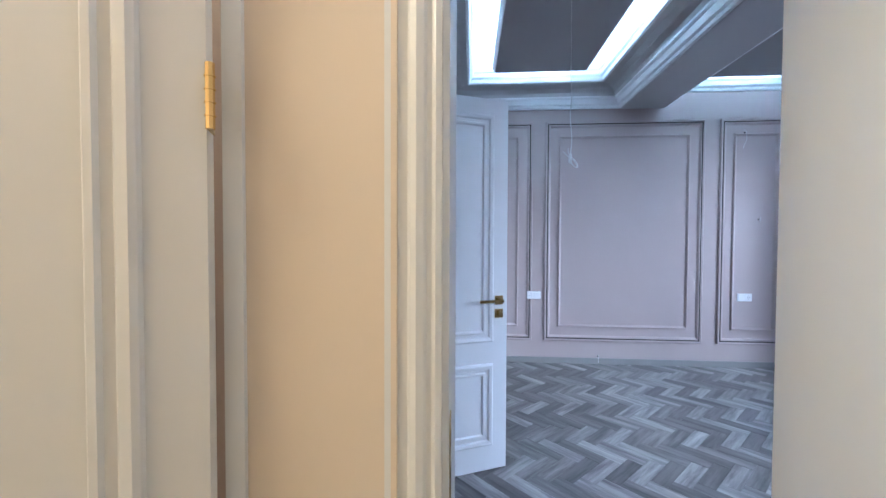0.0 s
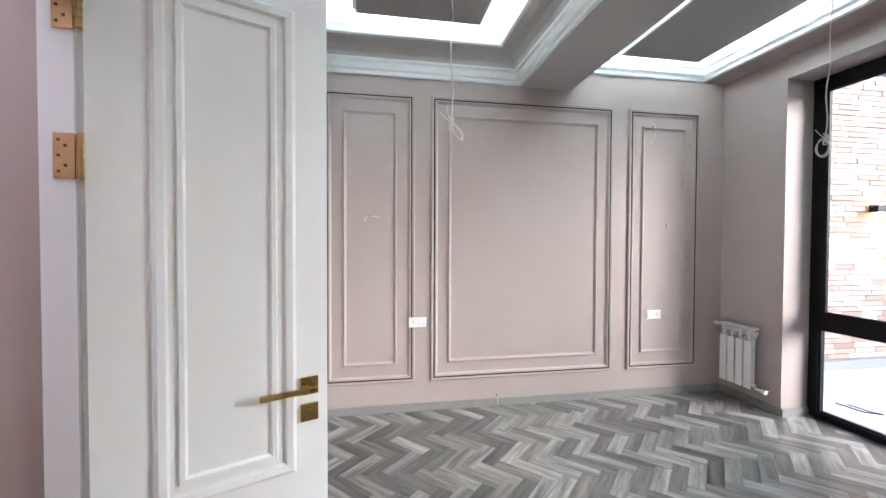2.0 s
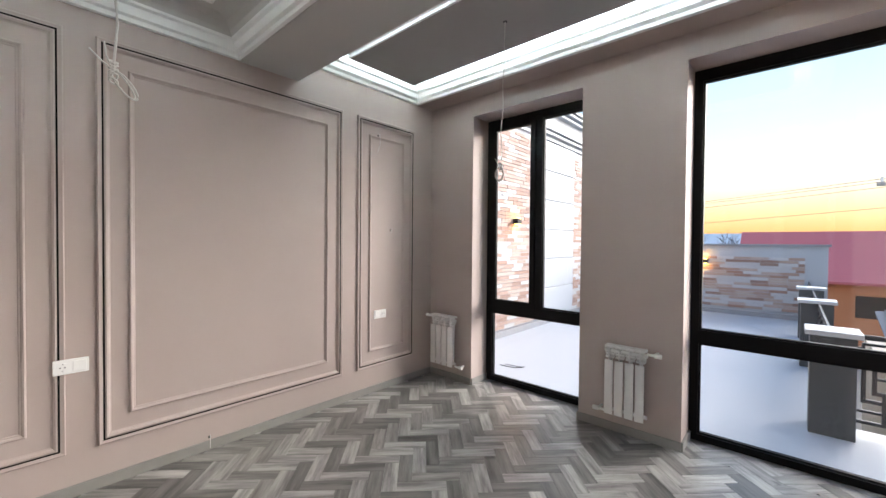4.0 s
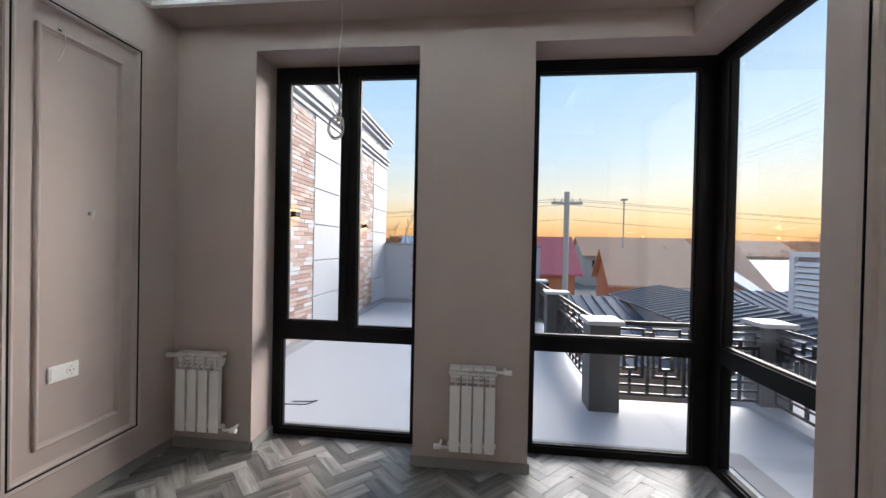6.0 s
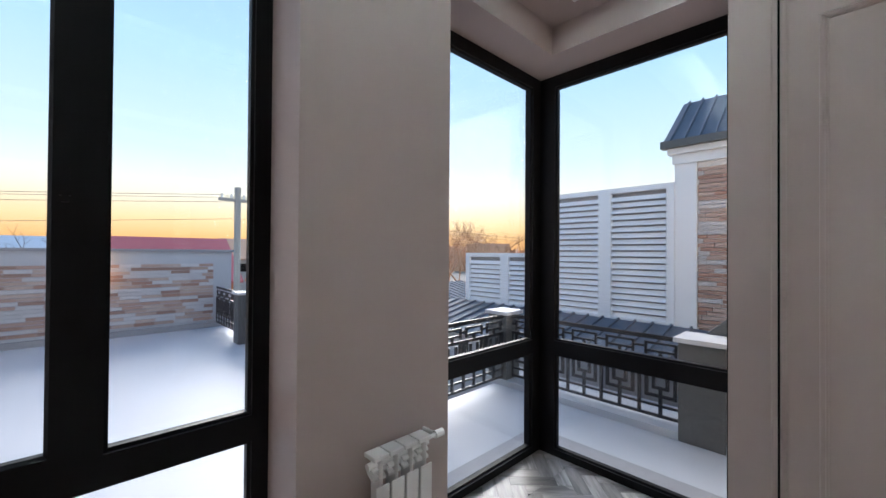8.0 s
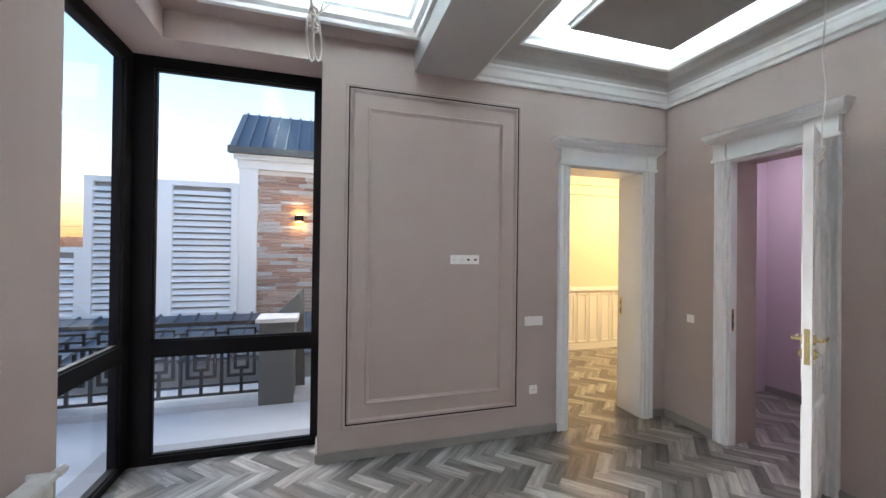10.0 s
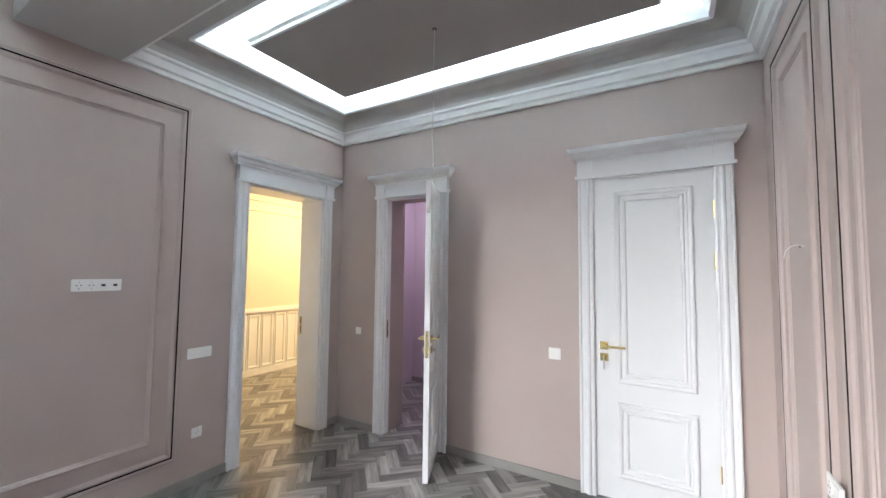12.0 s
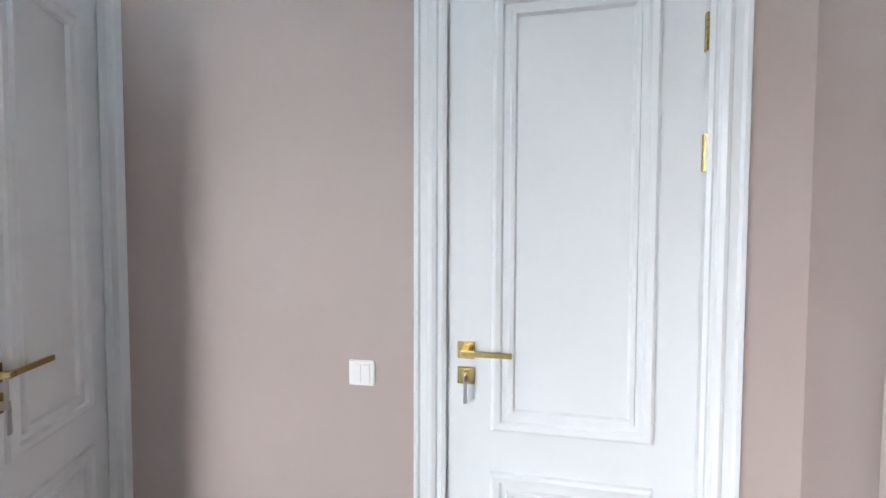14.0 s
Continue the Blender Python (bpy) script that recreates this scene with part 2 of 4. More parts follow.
boxes("wall_east", [(W, WIN[1], 0, W + 0.3, L, TOP), (W, WIN[0], HEAD, W + 0.3, WIN[1], TOP), (W, CW_N, 0, W + 0.3, WIN[0], TOP), (W, GLY - 0.035, HEAD, W + 0.3, CW_N, TOP)], WALL)
for o in bpy.data.objects:
    if o.name.startswith("wall_"):
        o["kind"] = "structure"
floor = boxes("floor", [(-2.2, -2.45, -0.12, 2.4, -0.3, -0.012), (-2.2, -0.3, -0.12, W + 0.3, L + T, -0.012)], SKIRT)
floor["kind"] = "structure"

# ---- ceiling ----
cb = bmesh.new()
bx(cb, -2.4, -2.45, TOP, 2.4, -0.3, TOP + 0.1)
bx(cb, -2.4, -0.3, TOP, W + 0.3, L + T, TOP + 0.1)
ceil = part("ceiling", cb, PLAST)
ceil["kind"] = "structure"
DOWN = lambda base: (lambda u, v, n: (u, v, base - n))


def tray(name, x0, y0, x1, y1, prof, material):
    bm = bmesh.new()
    ring(bm, x0, y0, x1, y1, prof, lambda u, v, n: (u, v, n), closed=False)
    o = part(name, bm, material)
    o["kind"] = "structure"
    return o


tray("trim_cornice_west", 0, 0, BEAM[0], L, [(0, 2.78), (0.02, 2.785), (0.024, 2.81), (0.045, 2.82), (0.06, 2.865), (0.08, 2.875), (0.085, 2.89)], PLAST)
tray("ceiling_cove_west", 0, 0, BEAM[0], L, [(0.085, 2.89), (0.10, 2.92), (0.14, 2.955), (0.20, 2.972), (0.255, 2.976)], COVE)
tray("trim_tray_west", 0, 0, BEAM[0], L, [(0.255, 2.976), (0.262, 2.966), (0.282, 2.974), (0.29, 3.005), (0.31, 3.025), (0.315, 3.06), (0.33, 3.08), (0.33, TOP)], PLAST)
tray("trim_cornice_east", BEAM[1], SOFF_Y, SOFF_X, L, [(0, SOFF_Z), (0.025, 2.94), (0.03, 2.965), (0.06, 2.98), (0.075, 3.02), (0.1, 3.03), (0.11, 3.07), (0.13, 3.08), (0.13, TOP)], PLAST)
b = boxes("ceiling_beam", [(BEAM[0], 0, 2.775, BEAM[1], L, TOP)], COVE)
b["kind"] = "structure"
b = boxes("ceiling_bulkhead", [(SOFF_X, 0, SOFF_Z, W, L, TOP), (BEAM[1], 0, SOFF_Z, SOFF_X, SOFF_Y, TOP)], WALL)
b["kind"] = "structure"


def island(x0, y0, x1, y1, z):
    e = thing("ceiling_panel", "dark grey suspended ceiling panel with white moulded edge and hidden light strip", "ceiling panel")
    e.location = (x0, y0, z)
    bm = bmesh.new()
    bx(bm, x0, y0, z, x1, y1, z + 0.02)
    o = part("panel_face", bm, GREYC, None)
    o.parent = e
    o.location = (-x0, -y0, -z)
    bm = bmesh.new()
    ring(bm, x0, y0, x1, y1, [(0.0, z + 0.002), (-0.012, z + 0.005), (-0.012, z + 0.03), (-0.03, z + 0.04), (-0.03, z + 0.07), (0.02, z + 0.07), (0.02, z + 0.021), (0.0, z + 0.021)], lambda u, v, n: (u, v, n))
    o = part("edge_moulding", bm, PLAST, None)
    o.parent = e
    o.location = (-x0, -y0, -z)
    bm = bmesh.new()
    ring(bm, x0, y0, x1, y1, [(0.02, z + 0.075), (0.0, z + 0.075), (0.0, z + 0.087), (0.02, z + 0.087)], lambda u, v, n: (u, v, n))
    o = part("light_strip", bm, LED, None, "glowing cool white light strip")
    o.parent = e
    o.location = (-x0, -y0, -z)


island(0.53, 0.532, 1.383, 2.875, 2.976)
island(2.67, 0.42, 3.385, 3.12, 2.98)

# ---- wall panels ----
OUT = [(0, 0), (0, 0.014), (0.006, 0.020), (0.014, 0.018), (0.0235, 0.016), (0.0235, 0.0)]
BLK = [(0.0237, 0), (0.0237, 0.0178), (0.0318, 0.0178), (0.0318, 0)]
OUT2 = [(0.032, 0), (0.032, 0.015), (0.040, 0.018), (0.05, 0.012), (0.055, 0.004), (0.062, 0)]
INN = [(0, 0), (0.002, 0.012), (0.008, 0.016), (0.016, 0.012), (0.02, 0.006), (0.026, 0.004), (0.03, 0)]


def wall_panel(m, u0, z0, u1, z1, iu, iv):
    e = thing("wall_panel", "beige moulded wall panel frame with thin black inlay line", "wall panel", m)
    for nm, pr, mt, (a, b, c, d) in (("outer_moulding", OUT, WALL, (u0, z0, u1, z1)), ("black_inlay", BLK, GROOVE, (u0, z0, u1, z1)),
                                     ("inlay_moulding", OUT2, WALL, (u0, z0, u1, z1)),
                                     ("inner_moulding", INN, WALL, (u0 + iu, z0 + iv, u1 - iu, z1 - iv))):
        bm = bmesh.new()
        ring(bm, a, b, c, d, pr)
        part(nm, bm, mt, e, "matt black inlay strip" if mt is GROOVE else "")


M_N = pose(0, L, 0, 0, 0, 180)
M_S = pose(0, 0, 0)
for a, b, i in ((0.24, 0.974, 0.15), (1.11, 2.777, 0.148), (2.935, 3.661, 0.138)):
    wall_panel(M_N, -b, 0.252, -a, 2.643, i, 0.15)
wall_panel(M_S, 1.48, 0.218, 2.843, 2.627, 0.155, 0.155)

# ---- doors ----


def casing(m, w, h, lining, label):
    """Pilasters, frieze, crown and jamb lining round an opening of width w from u = 0."""
    e = thing("door_frame", label, "door frame", m)
    P = [(0, 0), (0, 0.022), (0.010, 0.026), (0.017, 0.022), (0.025, 0.022), (0.030, 0.03), (0.042, 0.034), (0.053, 0.03), (0.058, 0.022), (0.079, 0.022), (0.085, 0.03), (0.096, 0.03), (0.10, 0.024), (0.10, 0)]
    bm = bmesh.new()
    extrude(bm, [(-0.0 - u, n) for u, n in P], 0, h)
    part("pilaster", bm, WHITE, e)
    bm = bmesh.new()
    extrude(bm, [(w + u, n) for u, n in P], 0, h)
    part("pilaster", bm, WHITE, e)
    bm = bmesh.new()
    bx(bm, -0.10, 0, h, w + 0.10, 0.032, h + 0.13)
    for u in (-0.102, w + 0.002):
        bx(bm, u, 0.0, h + 0.022, u + 0.10, 0.042, h + 0.13)
    part("frieze", bm, WHITE, e)
    bm = bmesh.new()
    for a, b, z0, z1 in ((0.115, 0.045, h, h + 0.022),):
        bx(bm, -a, 0, z0, 0.012, b, z1)
        bx(bm, w - 0.012, 0, z0, w + a, b, z1)
        bx(bm, 0.012, 0, z0 + 0.004, w - 0.012, b - 0.008, z1)
    part("neck_moulding", bm, WHITE, e)
    bm = bmesh.new()
    prof = [(0, 0.13), (0.04, 0.13), (0.045, 0.145), (0.06, 0.15), (0.075, 0.173), (0.09, 0.183), (0.095, 0.195), (0.10, 0.21), (0.0, 0.21)]
    loops = []
    for n, z in prof:
        a = 0.09 + n * 0.7
        loops.append([bm.verts.new(q) for q in ((-a, 0, h + z), (-a, n, h + z), (w + a, n, h + z), (w + a, 0, h + z))])
    for p, q in zip(loops, loops[1:]):
        for i in range(3):
            bm.faces.new((p[i], p[i + 1], q[i + 1], q[i]))
    part("crown_moulding", bm, WHITE, e)
    bm = bmesh.new()
    for a, b in ((0, 0.012), (w - 0.012, w)):
        bx(bm, a, -lining, 0, b, 0, h)
    bx(bm, 0.012, -lining, h - 0.012, w - 0.012, 0, h)
    part("jamb_lining", bm, WHITE, e)
    return e


def lever(bm, s, sign):
    """A square rose with a flat lever; s is the leaf's face, sign its side."""
    y = lambda d: s + sign * d
    bx(bm, -0.026, min(y(0), y(0.009)), -0.026, 0.026, max(y(0), y(0.009)), 0.026)
    bx(bm, -0.009, min(y(0.009), y(0.05)), -0.009, 0.009, max(y(0.009), y(0.05)), 0.009)


def leaf(m, w, h, keyside=0, label="", hinge_u=None, hinges=(0.317, 1.58, 1.90), inset=(0.108, 0.108)):
    """A panelled leaf from u = 0 (hinge) to w, faces at n = 0 and 0.04."""
    t = 0.04
    e = thing("door", label, "door", m)
    boxes("leaf", [(0, 0, 0.008, w, t, h)], WHITE, e)
    pr = [(0, 0), (0.003, 0.011), (0.012, 0.016), (0.028, 0.013), (0.034, 0.003), (0.05, 0.002), (0.055, 0.011), (0.066, 0.010), (0.072, 0.0)]
    for z0, z1, nm in ((0.155, 0.64, "lower_moulding"), (0.765, h - 0.09, "upper_moulding")):
        for s, sg in ((0, -1), (t, 1)):
            bm = bmesh.new()
            ring(bm, inset[0], z0, w - inset[1], z1, pr, lambda u, v, n, s=s, sg=sg: (u, s + sg * n, v))
            part(nm, bm, WHITE, e)
    for s, sg in ((0, -1), (t, 1)):
        bm = bmesh.new()
        lever(bm, s, sg)
        a, b = sorted((s + sg * 0.038, s + sg * 0.05))
        bx(bm, -0.138, a, -0.008, 0.012, b, 0.008)
        bmesh.ops.bevel(bm, geom=bm.edges[:], offset=0.0015, segments=1, affect="EDGES")
        o = part("door_handle", bm, BRASS, e, "polished brass lever on square rose")
        o.location = (w - 0.055, 0, 1.008)
        bm = bmesh.new()
        a, b = sorted((s, s + sg * 0.009))
        bx(bm, -0.026, a, -0.026, 0.026, b, 0.026)
        a, b = sorted((s + sg * 0.009, s + sg * 0.02))
        bx(bm, -0.008, a, -0.014, 0.008, b, 0.014)
        bmesh.ops.bevel(bm, geom=bm.edges[:], offset=0.0015, segments=1, affect="EDGES")
        o = part("lock_plate", bm, BRASS, e, "polished brass square lock plate")
        o.location = (w - 0.055, 0, 0.93)
        if sg == keyside:
            bm = bmesh.new()
            y0 = s + sg * 0.02
            a, b = sorted((y0, y0 + sg * 0.02))
            bx(bm, -0.002, a, -0.011, 0.002, b, 0.011)
            a, b = sorted((y0 + sg * 0.014, y0 + sg * 0.017))
            bx(bm, -0.008, a, -0.075, 0.004, b, -0.008)
            o = part("key", bm, STEEL, e, "steel key hanging in the lock")
            o.location = (w - 0.055, 0, 0.93)
    bm = bmesh.new()
    bx(bm, w, 0.008, 0.88, w + 0.002, t - 0.008, 1.07)
    part("lock_faceplate", bm, BRASS, e)
    hy = hinge_u
    for z in hinges:
        bm = bmesh.new()
        tube(bm, [(-0.006, hy, z - 0.05), (-0.006, hy, z + 0.05)], 0.007, 8)
        for k in (-0.03, -0.01, 0.01, 0.03):
            tube(bm, [(-0.006, hy, z + k - 0.001), (-0.006, hy, z + k + 0.001)], 0.0085, 8)
        bx(bm, -0.004, 0.006, z - 0.05, -0.001, t - 0.004, z + 0.05)
        part("hinge", bm, BRASS, e, "polished brass butt hinge")
    return e


casing(pose(S_DOOR[0], 0, 0), S_DOOR[1] - S_DOOR[0], S_DOOR[2], T, "white classical door frame with crown, round the hall opening")
casing(pose(0, P_DOOR[1], 0, 0, 0, -90), P_DOOR[1] - P_DOOR[0], P_DOOR[2], 0.07, "white classical door frame round the side room opening")
casing(pose(0, C_DOOR[1], 0, 0, 0, -90), C_DOOR[1] - C_DOOR[0], C_DOOR[2], 0.2, "white classical door frame round the closed door")
leaf(pose(-0.035, C_DOOR[1] - 0.006, 0, 0, 0, -90), C_DOOR[1] - C_DOOR[0] - 0.012, 2.15, 1, "closed white panelled door with brass lever, key in lock", 0.045, inset=(0.105, 0.13))
leaf(pose(0.022, P_DOOR[1] - 0.016, 0, 0, 0, 23.6), 0.54, 2.17, 1, "open white panelled door with brass lever, into the side room", -0.004, (0.29, 1.62, 1.95), (0.115, 0.09))
leaf(pose(S_DOOR[1] - 0.014, -T - 0.014, 0, 0, 0, -129), 0.745, 2.165, 0, "open white panelled door standing into the hall", 0.045)

# hinge leaves and strike plates on the jambs
for z in (0.29, 1.62, 1.95):
    e = thing("hinge_plate", "brass hinge plate screwed to the white jamb", "hinge", pose(-0.004, P_DOOR[1] - 0.0125, z))
    boxes("plate", [(-0.036, -0.003, -0.05, 0.006, 0, 0.05)], BRASS, e)
    for q in ((-0.026, 0.035), (-0.012, 0.022), (-0.026, 0.0), (-0.012, -0.022), (-0.026, -0.035)):
        boxes("screw", [(q[0] - 0.003, -0.0036, q[1] - 0.003, q[0] + 0.003, -0.003, q[1] + 0.003)], DARKP, e)
for m in (pose(S_DOOR[0] + 0.0125, -T + 0.03, 0.96), pose(-0.03, P_DOOR[0] + 0.0125, 0.96, 0, 0, 90)):
    e = thing("strike_plate", "brass lock strike plate let into the white jamb", "strike plate", m)
    boxes("plate", [(0, -0.012, -0.085, 0.002, 0.012, 0.085)] if m.translation.x > 0 else [(0, -0.012, -0.085, 0.002, 0.012, 0.085)], BRASS, e)
    boxes("latch_hole", [(0.002, -0.007, -0.06, 0.0023, 0.007, -0.01)], DARKP, e)
    boxes("latch_hole", [(0.002, -0.007, 0.02, 0.0023, 0.007, 0.05)], DARKP, e)

# ---- windows ----


def window_side(name, m, w, sash, label, fl=0.055, fr=0.055):
    """Black window from u = 0 to w, its inner face at n = 0 and depth 0.07 behind."""
    e = thing(name, label, "window", m, kind="structure")
    z0, z1, zr = 0.0, HEAD, 0.73
    f, ft = 0.055, 0.08
    bm = bmesh.new()
    bx(bm, 0, -0.07, z0, fl, 0, z1)
    bx(bm, w - fr, -0.07, z0, w, 0, z1)
    bx(bm, fl, -0.07, z0, w - fr, 0, z0 + 0.05)
    bx(bm, fl, -0.07, z1 - ft, w - fr, 0, z1)
    bx(bm, fl, -0.07, zr, w - fr, 0, zr + 0.10)
    for c in sash:
        bx(bm, c - 0.04, -0.07, zr + 0.10, c + 0.04, 0, z1 - ft)
    part("window_frame", bm, BLACK, e)
    cells = [(fl, w - fr, z0 + 0.05, zr)]
    xs = [fl] + [c + k for c in sash for k in (-0.04, 0.04)] + [w - fr]
    for i in range(0, len(xs), 2):
        cells.append((xs[i], xs[i + 1], zr + 0.10, z1 - ft))
    for a, b, c, d in cells:
        bm = bmesh.new()
        ring(bm, a, c, b, d, [(0, -0.02), (0.0, -0.012), (0.012, -0.018), (0.012, -0.05), (0, -0.05)])
        part("glazing_bead", bm, BLACK, e)
        p = boxes("pane", [(a + 0.005, -0.038, c + 0.005, b - 0.005, -0.032, d - 0.005)], GLASS, e)
        p.visible_shadow = False
    return e


w1 = window_side("window_1", pose(GLX, WIN[0], 0, 0, 0, 90), WIN[1] - WIN[0], [0.535], "tall black framed window with opening sash above a fixed pane", 0.062, 0.068)
w2 = window_side("window_2", pose(GLX, CW_S + 0.0, 0, 0, 0, 90), CW_N - CW_S + 0.0, [], "tall black framed corner window facing the terrace", 0.095)
w3 = window_side("window_3", pose(S_END, GLY, 0), GLX - S_END, [], "tall black framed corner window facing the balcony", 0.045, 0.12)
# opening sash
bm = bmesh.new()
ring(bm, 0.565, 0.815, 1.075, 2.69, [(0, 0.0), (0, 0.016), (0.05, 0.016), (0.06, 0.004), (0.06, -0.02)], closed=False)
part("sash", bm, BLACK, w1)
boxes("sash_handle", [(0.575, 0.016, 1.62, 0.6, 0.03, 1.74), (0.58, 0.03, 1.6, 0.595, 0.045, 1.72)], BLACK, w1)
bm = bmesh.new()
bx(bm, 0.0, -0.07, 0.0, 0.07, 0.0, HEAD)
part("corner_post", bm, BLACK, w3, m=None).location = (GLX - S_END, 0, 0)

# ---- hall and side room shells ----
HS = [("hall_wall_south", (-2.2, -2.45, 0, 2.2, -2.25, TOP), HALLP), ("hall_wall_west", (-2.4, -2.45, 0, -2.2, -T, TOP), HALLP), ("hall_wall_east", (2.2, -2.45, 0, 2.4, -T, TOP), HALLP),
      ("hall_wall_north", (-0.118, -T - 0.03, 0, 0.18, -T, TOP), HALLP), ("hall_wall_north_far", (-2.2, -T - 0.03, 0, -0.86, -T, TOP), HALLP), ("hall_wall_north_top", (-0.86, -T - 0.03, 2.1, -0.118, -T, TOP), HALLP), ("side_room_wall_west", (-1.75, -0.5, 0, -1.6, 1.6, TOP), PURP), ("side_room_wall_north", (-1.6, 1.35, 0, -0.3, 1.5, TOP), PURP),
      ("side_room_wall_south", (-1.6, -0.26, 0, -0.2, -0.2, TOP), PURP), ("side_room_wall_east", (-0.305, -0.2, 0, -0.301, 0.55, TOP), PURP), ("hall_wall_north_east", (1.21, -T - 0.02, 0, 2.2, -T, TOP), HALLP)]
for nm, r, mt in HS:
    o = boxes(nm, [r], mt)
    o["kind"] = "structure"

# hall side of the door: casing, wainscot, second door
casing(pose(S_DOOR[1], -T - 0.0, 0, 0, 0, 180), S_DOOR[1] - S_DOOR[0], S_DOOR[2], 0.002, "cream-lit white door frame on the hall side")
e = thing("hall_wainscot", "cream tongue-and-groove wainscot with capping rail along the hall wall", "wainscot")
wb = None
for k in range(20):
    x = -2.18 + k * 0.215
    if wb is None:
        bm = bmesh.new()
        bx(bm, 0, 0, 0.08, 0.205, 0.012, 0.88)
        ring(bm, 0.01, 0.1, 0.195, 0.86, [(0.004, 0.012), (0.010, 0.024), (0.022, 0.026), (0.034, 0.022), (0.040, 0.012)], closed=False)
        wb = part("board", bm, WHITE, e)
        wb.location = (x, -2.25, 0)
    else:
        o = new("board", wb.data)
        o.parent = e
        o.location = (x, -2.25, 0)
boxes("capping_rail", [(-2.2, -2.25, 0.885, 2.2, -2.21, 0.92), (-2.2, -2.25, 0.92, 2.2, -2.225, 0.945)], WHITE, e)
boxes("base_board", [(-2.2, -2.25, 0, 2.2, -2.225, 0.08)], WHITE, e)
e = thing("hall_picture_rail", "cream double picture rail high on the hall wall", "wall moulding")
for z in (2.34, 2.49):
    bm = bmesh.new()
    sweep_x(bm, [(-2.25, z), (-2.238, z + 0.004), (-2.232, z + 0.014), (-2.24, z + 0.022), (-2.25, z + 0.026)], -2.2, 2.2)
    part("moulding", bm, HALLP, e)
leaf(pose(-0.116, -0.345, 0, 0, 0, 180 + 22), 0.72, 2.16, 0, "half-open cream-lit panelled door standing out from the hall wall", 0.045, inset=(0.085, 0.108))
boxes("jamb", [(-0.118, -T - 0.04, 0, -0.083, -T - 0.03, 2.12)], WHITE)["kind"] = "structure"

# added strip closing the dark slot between jamb lining and open leaf
boxes("door_stop", [(S_DOOR[1] - 0.02, -T - 0.012, 0, S_DOOR[1], -T, 2.09)], WHITE)["kind"] = "structure"

# ---- skirting ----
sk = bmesh.new()
for r in ((0.016, L - 0.015, 0, W - 0.016, L, 0.065), (0, 0, 0, 0.015, P_DOOR[0] - 0.10, 0.065), (0, P_DOOR[1] + 0.10, 0, 0.015, C_DOOR[0] - 0.10, 0.065), (0, C_DOOR[1] + 0.10, 0, 0.015, L, 0.065),
          (0.016, 0, 0, S_DOOR[0] - 0.10, 0.015, 0.065), (S_DOOR[1] + 0.10, 0, 0, S_END - 0.0, 0.015, 0.065), (W - 0.015, WIN[1] - 0.0, 0, W, L - 0.016, 0.065), (W - 0.015, CW_N, 0, W, WIN[0], 0.065),
          (W, WIN[1] - 0.015, 0, GLX - 0.001, WIN[1], 0.065), (W, WIN[0], 0, GLX - 0.001, WIN[0] + 0.015, 0.065), (W, CW_N - 0.015, 0, GLX - 0.001, CW_N, 0.065), (S_END, GLY + 0.001, 0, S_END + 0.015, 0, 0.065),
          (-1.6, -0.2, 0, -1.585, 1.35, 0.065), (-1.585, 1.335, 0, -0.3, 1.35, 0.065)):
    bx(sk, *r)
bmesh.ops.bevel(sk, geom=[x for x in sk.edges if abs(x.verts[0].co.z - 0.065) < 1e-5 and abs(x.verts[1].co.z - 0.065) < 1e-5], offset=0.004, segments=2, affect="EDGES")
part("baseboard", sk, SKIRT)["kind"] = "structure"

# ---- fittings ----


def modules(name, label, m, n, kinds, w=0.071, h=0.075, gap=True):
    """A wall plate of n modules, centred, on the wall's face; kinds: s socket, w switch, d data."""
    e = thing(name, label, "switch" if "w" in kinds else "socket", m)
    tw = w * n + 0.008
    bm = bmesh.new()
    bx(bm, -tw / 2, 0, -h / 2 - 0.004, tw / 2, 0.009, h / 2 + 0.004)
    bmesh.ops.bevel(bm, geom=bm.edges[:], offset=0.003, segments=2, affect="EDGES")
    part("plate", bm, PVC, e)
    for i, k in enumerate(kinds):
        u = -w * n / 2 + w * (i + 0.5)
        bm = bmesh.new()
        if k == "w":
            bx(bm, u - w * 0.4, 0.009, -h * 0.4, u + w * 0.4, 0.0125, h * 0.4)
            bmesh.ops.bevel(bm, geom=bm.edges[:], offset=0.001, segments=1, affect="EDGES")
            part("rocker", bm, PVC, e)
        elif k == "W":
            for q in (-1, 1):
                bx(bm, u + q * w * 0.2 - w * 0.17, 0.009, -h * 0.4, u + q * w * 0.2 + w * 0.17, 0.0125, h * 0.4)
            part("rocker", bm, PVC, e)
        elif k == "s":
            vs = [(u + 0.024 * math.cos(a * math.pi / 8), 0.024 * math.sin(a * math.pi / 8)) for a in range(16)]
            a = [bm.verts.new((x, 0.0115, z)) for x, z in vs]
            b = [bm.verts.new((x, 0.009, z)) for x, z in vs]
            bm.faces.new(a)
            for q in range(16):
                bm.faces.new((a[q], a[(q + 1) % 16], b[(q + 1) % 16], b[q]))
            part("socket_face", bm, PVC, e)
            bm = bmesh.new()
            for q in (-0.0095, 0.0095):
                bx(bm, u + q - 0.003, 0.0115, -0.003, u + q + 0.003, 0.0118, 0.003)
            bx(bm, u - 0.002, 0.0115, 0.017, u + 0.002, 0.0118, 0.022)
            bx(bm, u - 0.002, 0.0115, -0.022, u + 0.002, 0.0118, -0.017)
            part("contact_holes", bm, DARKP, e)
        else:
            bx(bm, u - 0.010, 0.009, -0.008, u + 0.010, 0.0095, 0.006)
            part("data_port", bm, DARKP, e)
    return e


